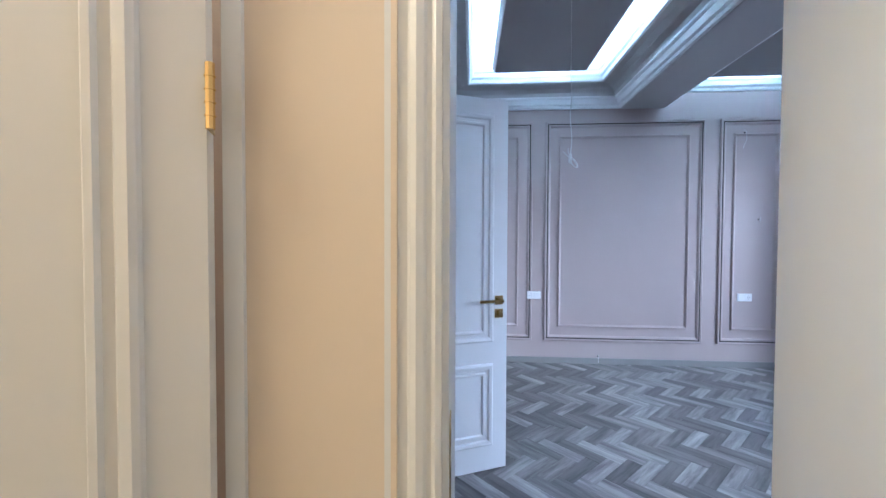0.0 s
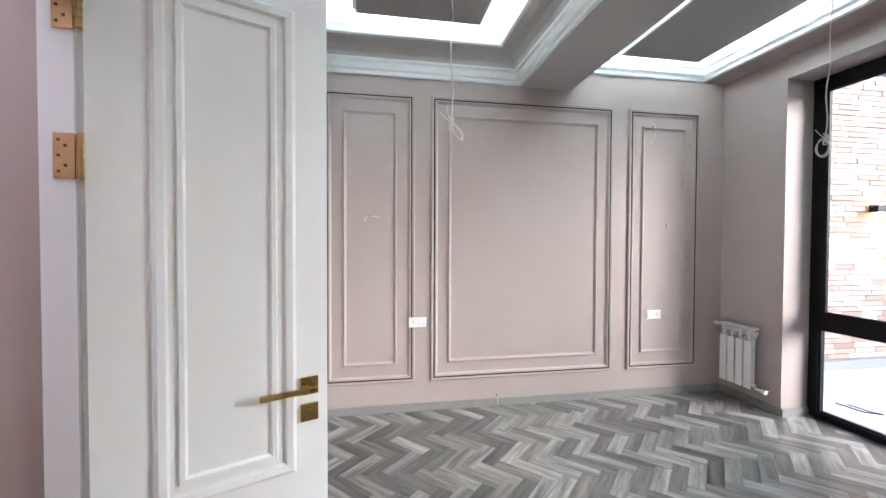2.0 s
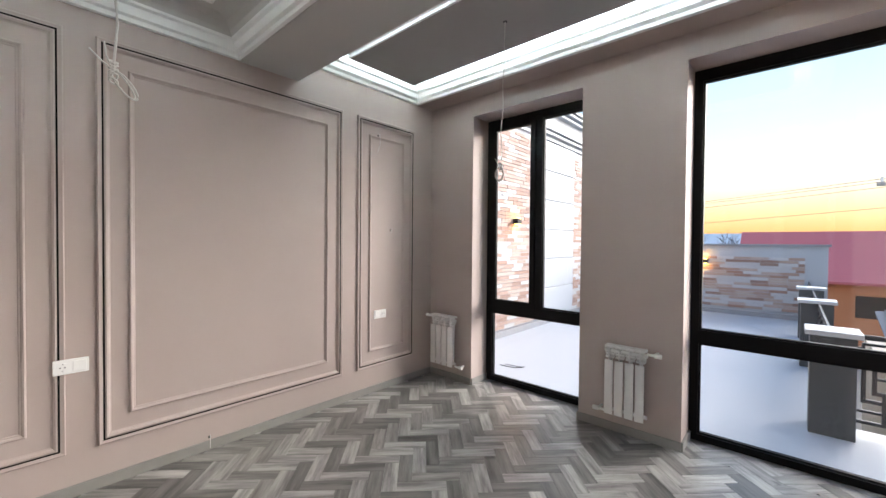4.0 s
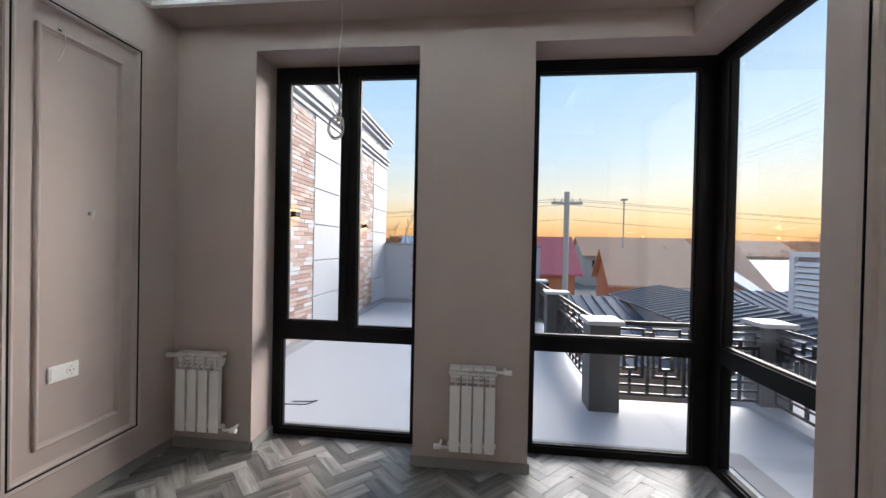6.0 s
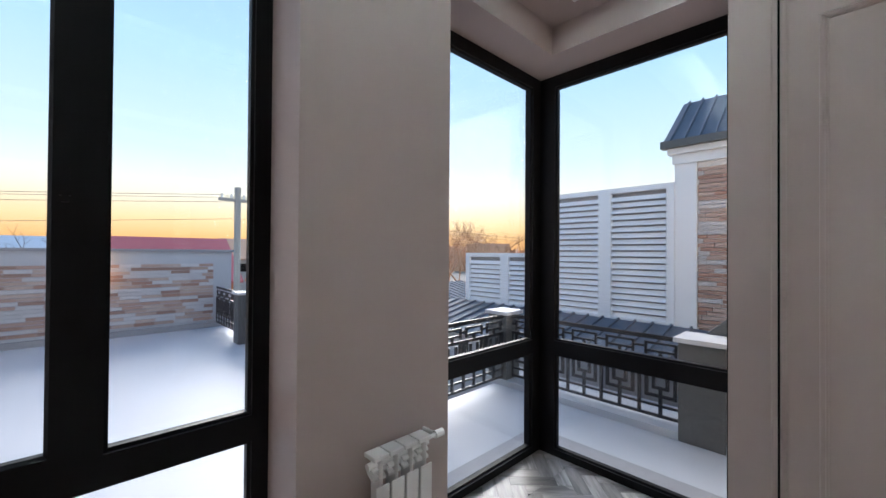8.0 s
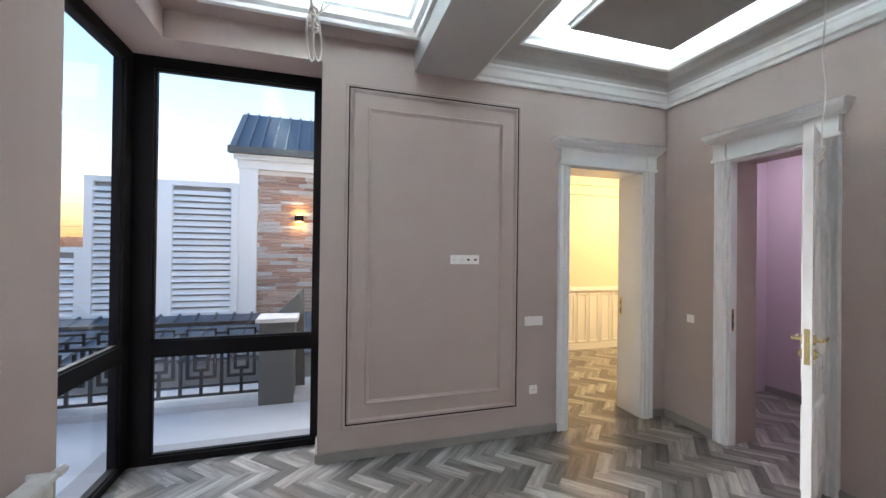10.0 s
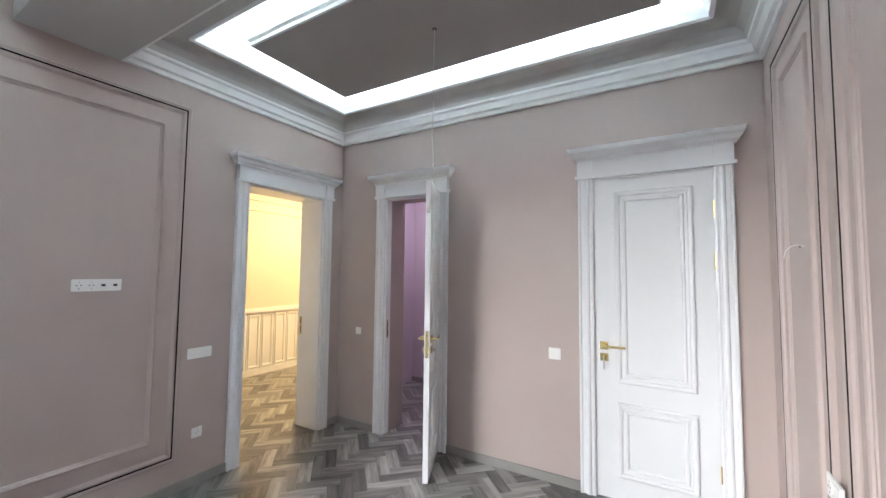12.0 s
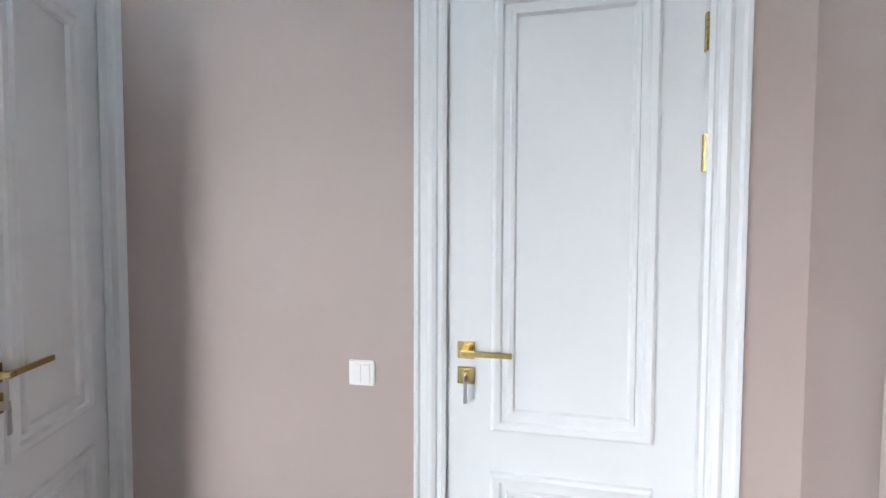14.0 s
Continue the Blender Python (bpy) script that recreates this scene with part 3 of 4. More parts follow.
modules("wall_socket", "white double plate with socket and switch on the beige wall", pose(0.997, L, 0.752, 0, 0, 180) @ pose(0, 0.016, 0), 2, "ws", 0.071)
modules("wall_socket", "white double socket plate inside the narrow wall panel", pose(3.212, L, 0.754, 0, 0, 180), 2, "sw", 0.071)
modules("media_socket", "white four-module socket and data plate inside the wall panel", pose(1.945, 0, 1.40), 4, "ddss", 0.056, 0.062)
modules("wall_switch", "white triple switch plate beside the hall doorway", pose(1.349, 0, 0.909), 3, "www", 0.052, 0.066)
modules("wall_socket", "small white single socket low beside the hall doorway", pose(1.346, 0, 0.357), 1, "s", 0.062, 0.062)
modules("wall_switch", "white double switch between the two white doors", pose(0, 2.16, 0.913, 0, 0, -90), 1, "W", 0.078, 0.074)
modules("wall_switch", "small white single switch in the corner beside the side room door", pose(0, 0.262, 0.918, 0, 0, -90), 1, "w", 0.058, 0.058)


def radiator(y0, y1, flip, label):
    """Four cast sections hung on the east wall, valves at opposite corners."""
    e = thing("radiator", label, "radiator", pose(W, (y0 + y1) / 2, 0))
    n, w = 4, (y1 - y0) / 4
    for k in range(n):
        c = (k - 1.5) * w
        bm = bmesh.new()
        bx(bm, -0.125, c - w * 0.43, 0.17, -0.118, c + w * 0.43, 0.585)
        bx(bm, -0.112, c - 0.0035, 0.19, -0.045, c + 0.0035, 0.68)
        bx(bm, -0.118, c - w * 0.47, 0.676, -0.045, c + w * 0.47, 0.694)
        for z in (0.605, 0.635):
            v = [bm.verts.new(p) for p in ((-0.102, c - w * 0.44, z), (-0.06, c - w * 0.44, z + 0.022), (-0.06, c + w * 0.44, z + 0.022), (-0.102, c + w * 0.44, z), (-0.102, c - w * 0.44, z - 0.012), (-0.06, c - w * 0.44, z + 0.010), (-0.06, c + w * 0.44, z + 0.010), (-0.102, c + w * 0.44, z - 0.012))]
            for f in ((0, 1, 2, 3), (7, 6, 5, 4), (0, 4, 5, 1), (1, 5, 6, 2), (2, 6, 7, 3), (3, 7, 4, 0)):
                bm.faces.new([v[i] for i in f])
        bx(bm, -0.121, c - 0.003, 0.585, -0.112, c + 0.003, 0.676)
        bmesh.ops.bevel(bm, geom=bm.edges[:], offset=0.0025, segments=1, affect="EDGES")
        part("section", bm, RADW, e)
    for z in (0.65, 0.2):
        bm = bmesh.new()
        tube(bm, [(-0.08, -w * 2.0 - 0.006, z), (-0.08, w * 2.0 + 0.006, z)], 0.014, 10)
        part("header_pipe", bm, RADW, e, smooth=False)
    for s, z in ((flip, 0.665), (-flip, 0.175)):
        bm = bmesh.new()
        y = s * w * 2.0
        tube(bm, [(-0.08, y, z), (-0.08, y + s * 0.055, z), (-0.0, y + s * 0.055, z)], 0.010, 8)
        tube(bm, [(-0.08, y + s * 0.05, z), (-0.08, y + s * 0.056, z), (-0.08, y + s * 0.085, z), (-0.08, y + s * 0.095, z)], 0.017, 10)
        part("valve", bm, PVC, e, "white radiator valve and stub pipe")
    for s in (-1, 1):
        boxes("wall_bracket", [(-0.05, s * w - 0.01, 0.62, 0.0, s * w + 0.01, 0.64)], RADW, e)
    return e


radiator(2.965, 3.285, 1, "white four-section aluminium radiator in the corner beside the tall window")
radiator(1.145, 1.435, -1, "white four-section aluminium radiator on the pier between the windows")


def hanging_cable(x, y, ztop, zknot, label, loops, sway=0.0):
    """A cable with a kink or two, its end knotted and coiled. loops: (centre, first axis, second axis) of each coil, from the knot."""
    e = thing("ceiling_cable", label, "cable", pose(x, y, ztop))
    drop = ztop - zknot
    bm = bmesh.new()
    bmesh.ops.create_cone(bm, cap_ends=True, segments=12, radius1=0.014, radius2=0.014, depth=0.004, matrix=Matrix.Translation((0, 0, -0.001)))
    part("ceiling_hole", bm, DARKP, e)
    bm = bmesh.new()
    pts = [(sway * k / 18 + 0.006 * math.sin(k * 1.3) * k / 18, 0.006 * math.cos(k * 0.9) * k / 18, -drop * k / 18) for k in range(19)]
    tube(bm, pts, 0.0032, 6)
    part("cable", bm, CORD, e)
    c = Vector(pts[-1])
    for q, (mid, u, v) in enumerate(loops):
        bm = bmesh.new()
        mid, u, v = Vector(mid), Vector(u), Vector(v)
        k = 1 + 0.08 * q
        tube(bm, [c + mid + u * math.cos(a) * k + v * math.sin(a) * k for a in [2 * math.pi * i / 24 for i in range(25)]], 0.0026, 5)
        part("wire_loop", bm, CORD, e)
    bm = bmesh.new()
    for k in range(5):
        z = 0.02 - k * 0.012
        tube(bm, [c + Vector((0.009 * math.cos(a), 0.009 * math.sin(a), z + 0.006 * math.sin(a + k))) for a in [i * math.pi / 4 for i in range(9)]], 0.003, 5)
    tube(bm, [c + Vector((0, 0, 0.0)), c + Vector((-0.02, 0.012, 0.02)), c + Vector((-0.045, 0.015, 0.045))], 0.0022, 5)
    tube(bm, [c + Vector((0, 0, 0.0)), c + Vector((-0.015, -0.012, 0.03)), c + Vector((-0.02, -0.02, 0.06))], 0.0022, 5)
    part("wire_knot", bm, CORD, e)


hanging_cable(0.953, 1.69, 2.976, 1.905, "pale cable with knotted wire loop hanging from the ceiling panel",
              (((0.024, 0, -0.033), (0.025, 0.003, -0.030), (0.011, 0, 0.010)), ((0.020, 0.004, -0.030), (0.022, -0.004, -0.031), (0.008, 0.006, 0.010))), 0.008)
hanging_cable(3.045, 1.86, 2.98, 1.985, "pale twisted cable with coiled wire end hanging before the window",
              (((0, 0.012, -0.05), (0, 0.034, 0.008), (0, -0.006, 0.042)), ((0.006, 0.016, -0.052), (0.006, 0.034, 0), (0, 0.004, 0.042)), ((-0.008, 0.006, -0.045), (0.008, 0.03, 0), (0, 0, 0.04))), -0.035)


def wire_stub(x, z, pts, label):
    e = thing("wall_wire", label, "cable", pose(x, L, z, 0, 0, 180))
    boxes("wire_hole", [(-0.008, 0, -0.008, 0.008, 0.0015, 0.008)], DARKP, e)
    bm = bmesh.new()
    tube(bm, pts, 0.0022, 6)
    part("wire", bm, CORD, e)


wire_stub(0.60, 1.63, [(-0.08, 0.002, -0.005), (-0.04, 0.018, 0.004), (0.0, 0.03, 0.0), (0.03, 0.045, -0.02), (0.035, 0.05, -0.05)], "short wire stub poking out of the narrow wall panel")
wire_stub(3.34, 1.585, [(0, 0, 0), (0, 0.02, 0.0), (0.005, 0.03, -0.03), (0.0, 0.03, 0.02)], "short wire stub poking out of the narrow wall panel")
wire_stub(3.18, 2.50, [(0, 0, 0.03), (0, 0.03, 0.0), (0.0, 0.035, -0.08), (0.01, 0.03, -0.12), (0.03, 0.03, -0.17)], "pale twisted wire hanging from the top of the narrow wall panel")
wire_stub(1.70, 0.085, [(0, 0, -0.08), (0, 0.018, -0.07), (0, 0.02, 0.0), (0, 0.02, 0.02)], "grey cable end rising at the skirting")

# ---- terrace and ground ----
o = boxes("ground", [(-900, -900, -3.6, 900, 900, -3.5)], GROUND)
o["kind"] = "structure"
o = boxes("terrace", [(4.3, -1.9, -0.3, 5.45, 0.0, -0.05), (4.3, 0.0, -0.3, 11.5, 3.9, -0.05), (2.6, -1.9, -0.3, 4.3, -0.3, -0.05)], TERR)
o["kind"] = "structure"
o = boxes("terrace_upstand", [(2.6, -1.9, -0.05, 5.56, -1.32, 0.015)], TERR)
o["kind"] = "structure"
o = boxes("terrace_edging", [(4.31, 0.9, -0.049, 4.5, 3.88, -0.044), (4.31, -0.32, -0.049, 4.5, 0.9, -0.044), (3.0, -0.68, -0.049, 4.5, -0.50, -0.044), (4.31, -0.50, -0.049, 4.5, -0.32, -0.044)], KERB)
o["kind"] = "structure"
o = boxes("terrace_skirting", [(4.31, 3.80, -0.05, 11.4, 3.88, 0.05), (11.33, -0.1, -0.05, 11.4, 3.80, 0.05)], KERB)
o["kind"] = "structure"

BRICKS = mat("facing_brick", (0.5, 0.3, 0.22), 0.7, vary=0.12, scale=20, bump=0.1,
             random_by=[(0.36, 0.22, 0.17), (0.48, 0.38, 0.33), (0.50, 0.50, 0.51), (0.41, 0.28, 0.23), (0.54, 0.54, 0.55), (0.31, 0.20, 0.16), (0.44, 0.33, 0.28)])
BRICKS2 = BRICKS.copy()
nt = BRICKS2.node_tree
for nd in list(nt.nodes):
    if nd.bl_idname == "ShaderNodeObjectInfo":
        ge = nt.nodes.new("ShaderNodeNewGeometry")
        for lk in list(nd.outputs["Random"].links):
            nt.links.new(ge.outputs["Random Per Island"], lk.to_socket)
AMBER = mat("wall_lamp_glow", (1, 0.8, 0.4), 0.5, vary=0, bump=0, emit=((1.0, 0.55, 0.12), 12.0))
MORTAR = mat("mortar", (0.5, 0.48, 0.46), 0.8, vary=0.08)


def wall_lamp(m, label):
    e = thing("outdoor_wall_lamp", label, "wall lamp", m)
    boxes("lamp_body", [(-0.06, 0, -0.045, 0.06, 0.09, 0.045)], BLACK, e)
    for z in (0.045, -0.05):
        boxes("lamp_lens", [(-0.045, 0.015, z, 0.045, 0.08, z + 0.005)], AMBER, e, "glowing amber lamp lens")
    lx = lamp("lamp_light", "POINT", 0.8, (1.0, 0.5, 0.15), m @ pose(0, 0.1, 0.10), radius=0.03)
    lx = lamp("lamp_light", "POINT", 0.8, (1.0, 0.5, 0.15), m @ pose(0, 0.1, -0.10), radius=0.03)


tw = thing("loose_wire", "thin dark bent wire lying on the pale terrace floor", "wire", pose(4.9, 2.95, -0.05))
bm = bmesh.new()
tube(bm, [(0.0, 0.06, 0.004), (0.02, -0.12, 0.004), (0.05, -0.17, 0.006), (-0.05, -0.10, 0.004), (-0.07, 0.1, 0.004)], 0.004, 5)
part("wire", bm, BLACK, tw)

BRICK_JOBS = []


def brick_panel(host, m, w, z0, z1, bl, bh, single):
    """A field of long thin bricks in the local x-z plane, proud towards +y; laid last in the file."""
    BRICK_JOBS.append((host, m, w, z0, z1, bl, bh, single))


# long north facade of the house beside the terrace
M_NF = pose(11.5, 3.88, 0, 0, 0, 180)
nf = thing("terrace_wall", "tall pale stone wall with brick panels and moulded cornice beside the terrace", "wall", M_NF)
boxes("wall_body", [(0, -0.3, -0.3, 7.3, 0, 4.0)], EXTW, nf)
bm = bmesh.new()
for z, d in ((3.42, 0.05), (3.52, 0.09), (3.60, 0.12), (3.95, 0.10), (4.03, 0.16), (4.10, 0.2)):
    bx(bm, 0, 0, z, 7.3, d, z + 0.045)
part("cornice", bm, EXTW, nf)
PB = [(1.2, 2.7), (4.35, 5.75)]
edges = [0.0] + [q for p in PB for q in p] + [7.3]
for i in range(0, len(edges), 2):
    for k in range(6):
        z = 0.06 + k * 0.56
        bm = bmesh.new()
        bx(bm, edges[i] + 0.004, 0.0, z, edges[i + 1] - 0.004, 0.03, z + 0.548)
        bmesh.ops.bevel(bm, geom=bm.edges[:], offset=0.008, segments=1, affect="EDGES")
        part("stone_block", bm, EXTW, nf)
for a, b in PB:
    brick_panel(nf, (a, 0.0), b - a, 0.06, 3.40, 0.30, 0.062, False)
wall_lamp(M_NF @ pose(5.05, 0.03, 1.83), "small black up-and-down lamp glowing amber on the brick panel")
wall_lamp(M_NF @ pose(1.95, 0.03, 1.83), "small black up-and-down lamp glowing amber on the brick panel")

# low east parapet
M_EP = pose(11.4, -0.15, 0, 0, 0, 90)
ep = thing("parapet_wall", "low white parapet with brick panel and dark coping closing the terrace", "wall", M_EP)
boxes("wall_body", [(0, -0.25, -0.3, 4.03, 0, 1.44)], EXTW, ep)
boxes("coping", [(-0.04, -0.29, 1.44, 4.03, 0.04, 1.49)], KERB, ep)
brick_panel(ep, (0.33, 0.0), 2.95, 0.10, 1.22, 0.30, 0.062, True)
wall_lamp(M_EP @ pose(2.0, 0.02, 1.1), "small black up-and-down lamp glowing amber on the parapet")


def post(x, y, sx, sy, label):
    e = thing("balustrade_post", label, "post", pose(x, y, -0.05))
    boxes("shaft", [(0, 0, 0, sx, sy, 0.80)], GRAN, e, bevel=0.004)
    boxes("cap", [(-0.03, -0.03, 0.80, sx + 0.03, sy + 0.03, 0.84)], CAPST, e, "pale stone cap", bevel=0.004)


POSTL = "dark granite balustrade post with pale stone cap on the terrace"
post(5.11, -0.015, 0.26, 0.27, POSTL)
post(7.4, -0.015, 0.26, 0.30, POSTL)
post(9.4, -0.015, 0.26, 0.30, POSTL)
post(3.24, -1.61, 0.32, 0.30, POSTL)
post(5.30, -1.60, 0.26, 0.26, POSTL)


def rail_panel(m, length, label):
    """Ironwork railing with a square key pattern: x along, z up from 0.03 to 0.76."""
    e = thing("metal_railing", label, "railing", m)
    t = 0.028

    def bars(rows):
        bm = bmesh.new()
        for a, b, c, d in rows:
            bx(bm, a, -0.01, b, c, 0.01, d)
        return bm

    for nm, z0, z1 in (("top_rail", 0.735, 0.775), ("middle_rail", 0.550, 0.580), ("bottom_rail", 0.06, 0.085), ("lower_rail", 0.15, 0.17)):
        part(nm, bars([(0, z0, length, z1)]), IRON, e)
    n = max(1, round(length / 0.36))
    w = length / n
    unit = None
    for k in range(n + 1):
        o = part("upright", bars([(k * w - t / 2, 0.085, k * w + t / 2, 0.555)]), IRON, e)
    for k in range(n):
        if unit is None:
            c = w / 2
            rows = [(c - t / 2, 0.085, c + t / 2, 0.30)]
            for q, zt in ((0.055, 0.53), (0.115, 0.555)):
                zb = 0.30 if q < 0.1 else 0.23
                rows += [(c - q - t / 2, zb, c - q + t / 2, zt), (c + q - t / 2, zb, c + q + t / 2, zt), (c - q, zb, c + q, zb + t)]
            rows += [(c - 0.055, 0.42, c + 0.055, 0.44)]
            rows += [(c - 0.12, 0.62, c + 0.12, 0.64), (c - 0.12, 0.69, c + 0.12, 0.71), (c - 0.13, 0.60, c - 0.11, 0.71), (c + 0.11, 0.60, c + 0.13, 0.71), (c - t / 2, 0.575, c + t / 2, 0.63)]
            rows += [(0.0, 0.655, c - 0.12, 0.675), (c + 0.12, 0.655, w, 0.675)]
            unit = part("key_pattern", bars(rows), IRON, e)
            u = unit
        else:
            u = new("key_pattern", unit.data)
            u.parent = e
        u.location = (k * w, 0, 0)
    return e


RAILL = "black ironwork railing with square key pattern along the terrace edge"
rail_panel(pose(5.35, -1.34, -0.02, 0, 0, 90), 1.32, RAILL)
rail_panel(pose(3.56, -1.46, -0.02), 1.74, RAILL)
rail_panel(pose(5.37, 0.12, -0.02), 2.03, RAILL)
rail_panel(pose(7.66, 0.12, -0.02), 1.70, RAILL)
rail_panel(pose(9.66, 0.12, -0.02), 1.70, RAILL)
rail_panel(pose(1.6, -1.46, -0.02), 1.45, RAILL)
ss = thing("stone_cheek", "dark polished granite slab with sloping top standing behind the balustrade post", "stone slab", pose(0, 0, -0.05))
bm = bmesh.new()
ga = [bm.verts.new((x, -1.62, z)) for x, z in ((3.56, 0.0), (3.15, 0.0), (3.17, 1.10), (3.56, 0.72))]
gb = [bm.verts.new((v.co.x, -1.68, v.co.z)) for v in ga]
bm.faces.new(ga)
bm.faces.new(gb[::-1])
for q in range(4):
    bm.faces.new((ga[q], ga[(q + 1) % 4], gb[(q + 1) % 4], gb[q]))
bmesh.ops.bevel(bm, geom=bm.edges[:], offset=0.003, segments=1, affect="EDGES")
part("slab", bm, GRAN, ss)

# ---- ribbed metal roofs ----


def ribbed(name, m, w, d, label_parent, step=0.2, mt=None):
    """A ribbed sheet in the local x-y plane, ribs along y."""
    bm = bmesh.new()
    bx(bm, 0, 0, -0.03, w, d, 0)
    x = step / 2
    while x < w:
        bx(bm, x - 0.012, 0, 0, x + 0.012, d, 0.03)
        x += step
    return part(name, bm, mt or ROOF, label_parent, m=None)


def slope(x0, y0, z0, x1, y1, z1, run, rise, parent, name="roof_slope", mt=None, step=0.25):
    """A ribbed roof plane: eave from point 0 to point 1, rising to the left of it."""
    a, b = Vector((x0, y0, z0)), Vector((x1, y1, z1))
    u = (b - a).normalized()
    side = Vector((-u.y, u.x, 0)) * run + Vector((0, 0, rise))
    v = side.normalized()
    n = u.cross(v)
    o = ribbed(name, None, (b - a).length, side.length, parent, step, mt)
    o.matrix_basis = Matrix.Translation(a) @ Matrix((u, v, n)).transposed().to_4x4()
    return o


ar = thing("annex_roof", "dark grey ribbed metal roof strip under the white louvred screen", "roof")
slope(2.5, -3.26, 0.55, 12.0, -3.26, 0.55, 1.3, -0.27, ar, step=0.22)
boxes("roof_wall", [(2.5, -3.25, -3.5, 12.0, -2.1, 0.2)], EXTW, ar)

hr = thing("courtyard_roof", "dark grey ribbed hipped roof round a small courtyard below the terrace", "roof")
boxes("wall", [(8.3, -3.2, -3.5, 13.0, -0.8, -0.5)], mat("tan_render", (0.45, 0.38, 0.3), 0.8, vary=0.08), hr)
slope(8.0, -0.75, -0.45, 8.0, -3.25, -0.45, 3.2, 0.75, hr)
slope(10.2, -3.25, -0.35, 10.2, -9.0, -0.35, 3.0, 0.7, hr)

# ---- white louvred screen ----


def louvre(x0, x1, z0, z1, y, label):
    e = thing("louvred_screen", label, "screen", pose(x0, y, 0))
    w = x1 - x0
    fr = [(0, -0.03, z0, 0.09, 0.03, z1), (w - 0.09, -0.03, z0, w, 0.03, z1), (0.09, -0.03, z1 - 0.07, w - 0.09, 0.03, z1), (0.09, -0.03, z0, w - 0.09, 0.03, z0 + 0.07)]
    boxes("screen_frame", fr, LOUV, e)
    sl = None
    n = int((z1 - z0 - 0.14) / 0.085)
    for k in range(n):
        if sl is None:
            bm = bmesh.new()
            v = [bm.verts.new(p) for p in ((0.09, 0.025, 0), (w - 0.09, 0.025, 0), (w - 0.09, -0.02, 0.06), (0.09, -0.02, 0.06), (0.09, 0.018, -0.006), (w - 0.09, 0.018, -0.006), (w - 0.09, -0.027, 0.054), (0.09, -0.027, 0.054))]
            for f in ((0, 1, 2, 3), (7, 6, 5, 4), (0, 4, 5, 1), (1, 5, 6, 2), (2, 6, 7, 3), (3, 7, 4, 0)):
                bm.faces.new([v[i] for i in f])
            sl = part("slat", bm, LOUV, e)
            o = sl
        else:
            o = new("slat", sl.data)
            o.parent = e
        o.location = (0, 0, z0 + 0.08 + k * 0.085)
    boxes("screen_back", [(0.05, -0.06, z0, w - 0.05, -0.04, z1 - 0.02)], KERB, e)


LV = "white slatted metal screen standing above the grey roof"
louvre(4.13, 5.02, 0.50, 2.38, -3.3, LV)
louvre(5.02, 5.90, 0.50, 2.38, -3.3, LV)
louvre(5.90, 6.80, 0.50, 1.46, -3.3, LV)
louvre(6.80, 7.72, 0.50, 1.46, -3.3, LV)

# ---- neighbouring brick building ----
nb = thing("annex_building", "pale annex with striped brick wall and grey ribbed roof", "building", pose(4.13, -3.3, 0, 0, 0, 0))
boxes("wall", [(-3.6, -3.0, -3.5, -0.02, -0.06, 2.72)], LOUV, nb)
boxes("corner_pier", [(-0.24, -0.06, 0.3, 0.0, 0.0, 2.72)], LOUV, nb)
boxes("eaves_moulding", [(-3.6, -0.06, 2.60, 0.02, 0.03, 2.72), (-3.6, -0.06, 2.72, 0.06, 0.09, 2.80)], LOUV, nb)
boxes("gutter", [(-3.6, 0.05, 2.79, 0.12, 0.17, 2.88)], GRAN, nb)
o = ribbed("roof_sheet", None, 3.9, 1.25, nb, 0.16)
o.matrix_basis = Matrix.Translation((0.12, 0.1, 2.86)) @ Matrix(((-1, 0, 0), (0, -0.78, 0.63), (0, 0.63, 0.78))).transposed().to_4x4()
brick_panel(nb, (-1.9, -0.06), 1.66, 0.3, 2.56, 0.30, 0.052, True)
wall_lamp(pose(3.325, -3.36 + 0.02, 1.92), "small black up-and-down lamp glowing amber on the striped brick wall")

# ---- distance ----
# low orange sunlight on far roofs and town, put into the base colour
ORANGE = mat("orange_lit_building", (0.62, 0.36, 0.23), 0.8, vary=0.12, scale=1)
REDR = mat("red_metal_roof", (0.55, 0.13, 0.14), 0.75, vary=0.08, scale=1)
OWALL = mat("orange_render", (0.55, 0.2, 0.09), 0.8, vary=0.1, scale=1)
PALER = mat("pale_sheet_roof", (0.45, 0.5, 0.56), 0.5, vary=0.08, scale=1)
BARK = mat("bark", (0.12, 0.085, 0.065), 0.9, vary=0.2)
# winter twigs with the sunset's orange glow mixed into their colour
TWIG = mat("orange_lit_winter_twigs", (0.45, 0.23, 0.13), 0.9, vary=0.25, scale=0.5)
CONC = mat("concrete", (0.4, 0.39, 0.37), 0.8, vary=0.1)


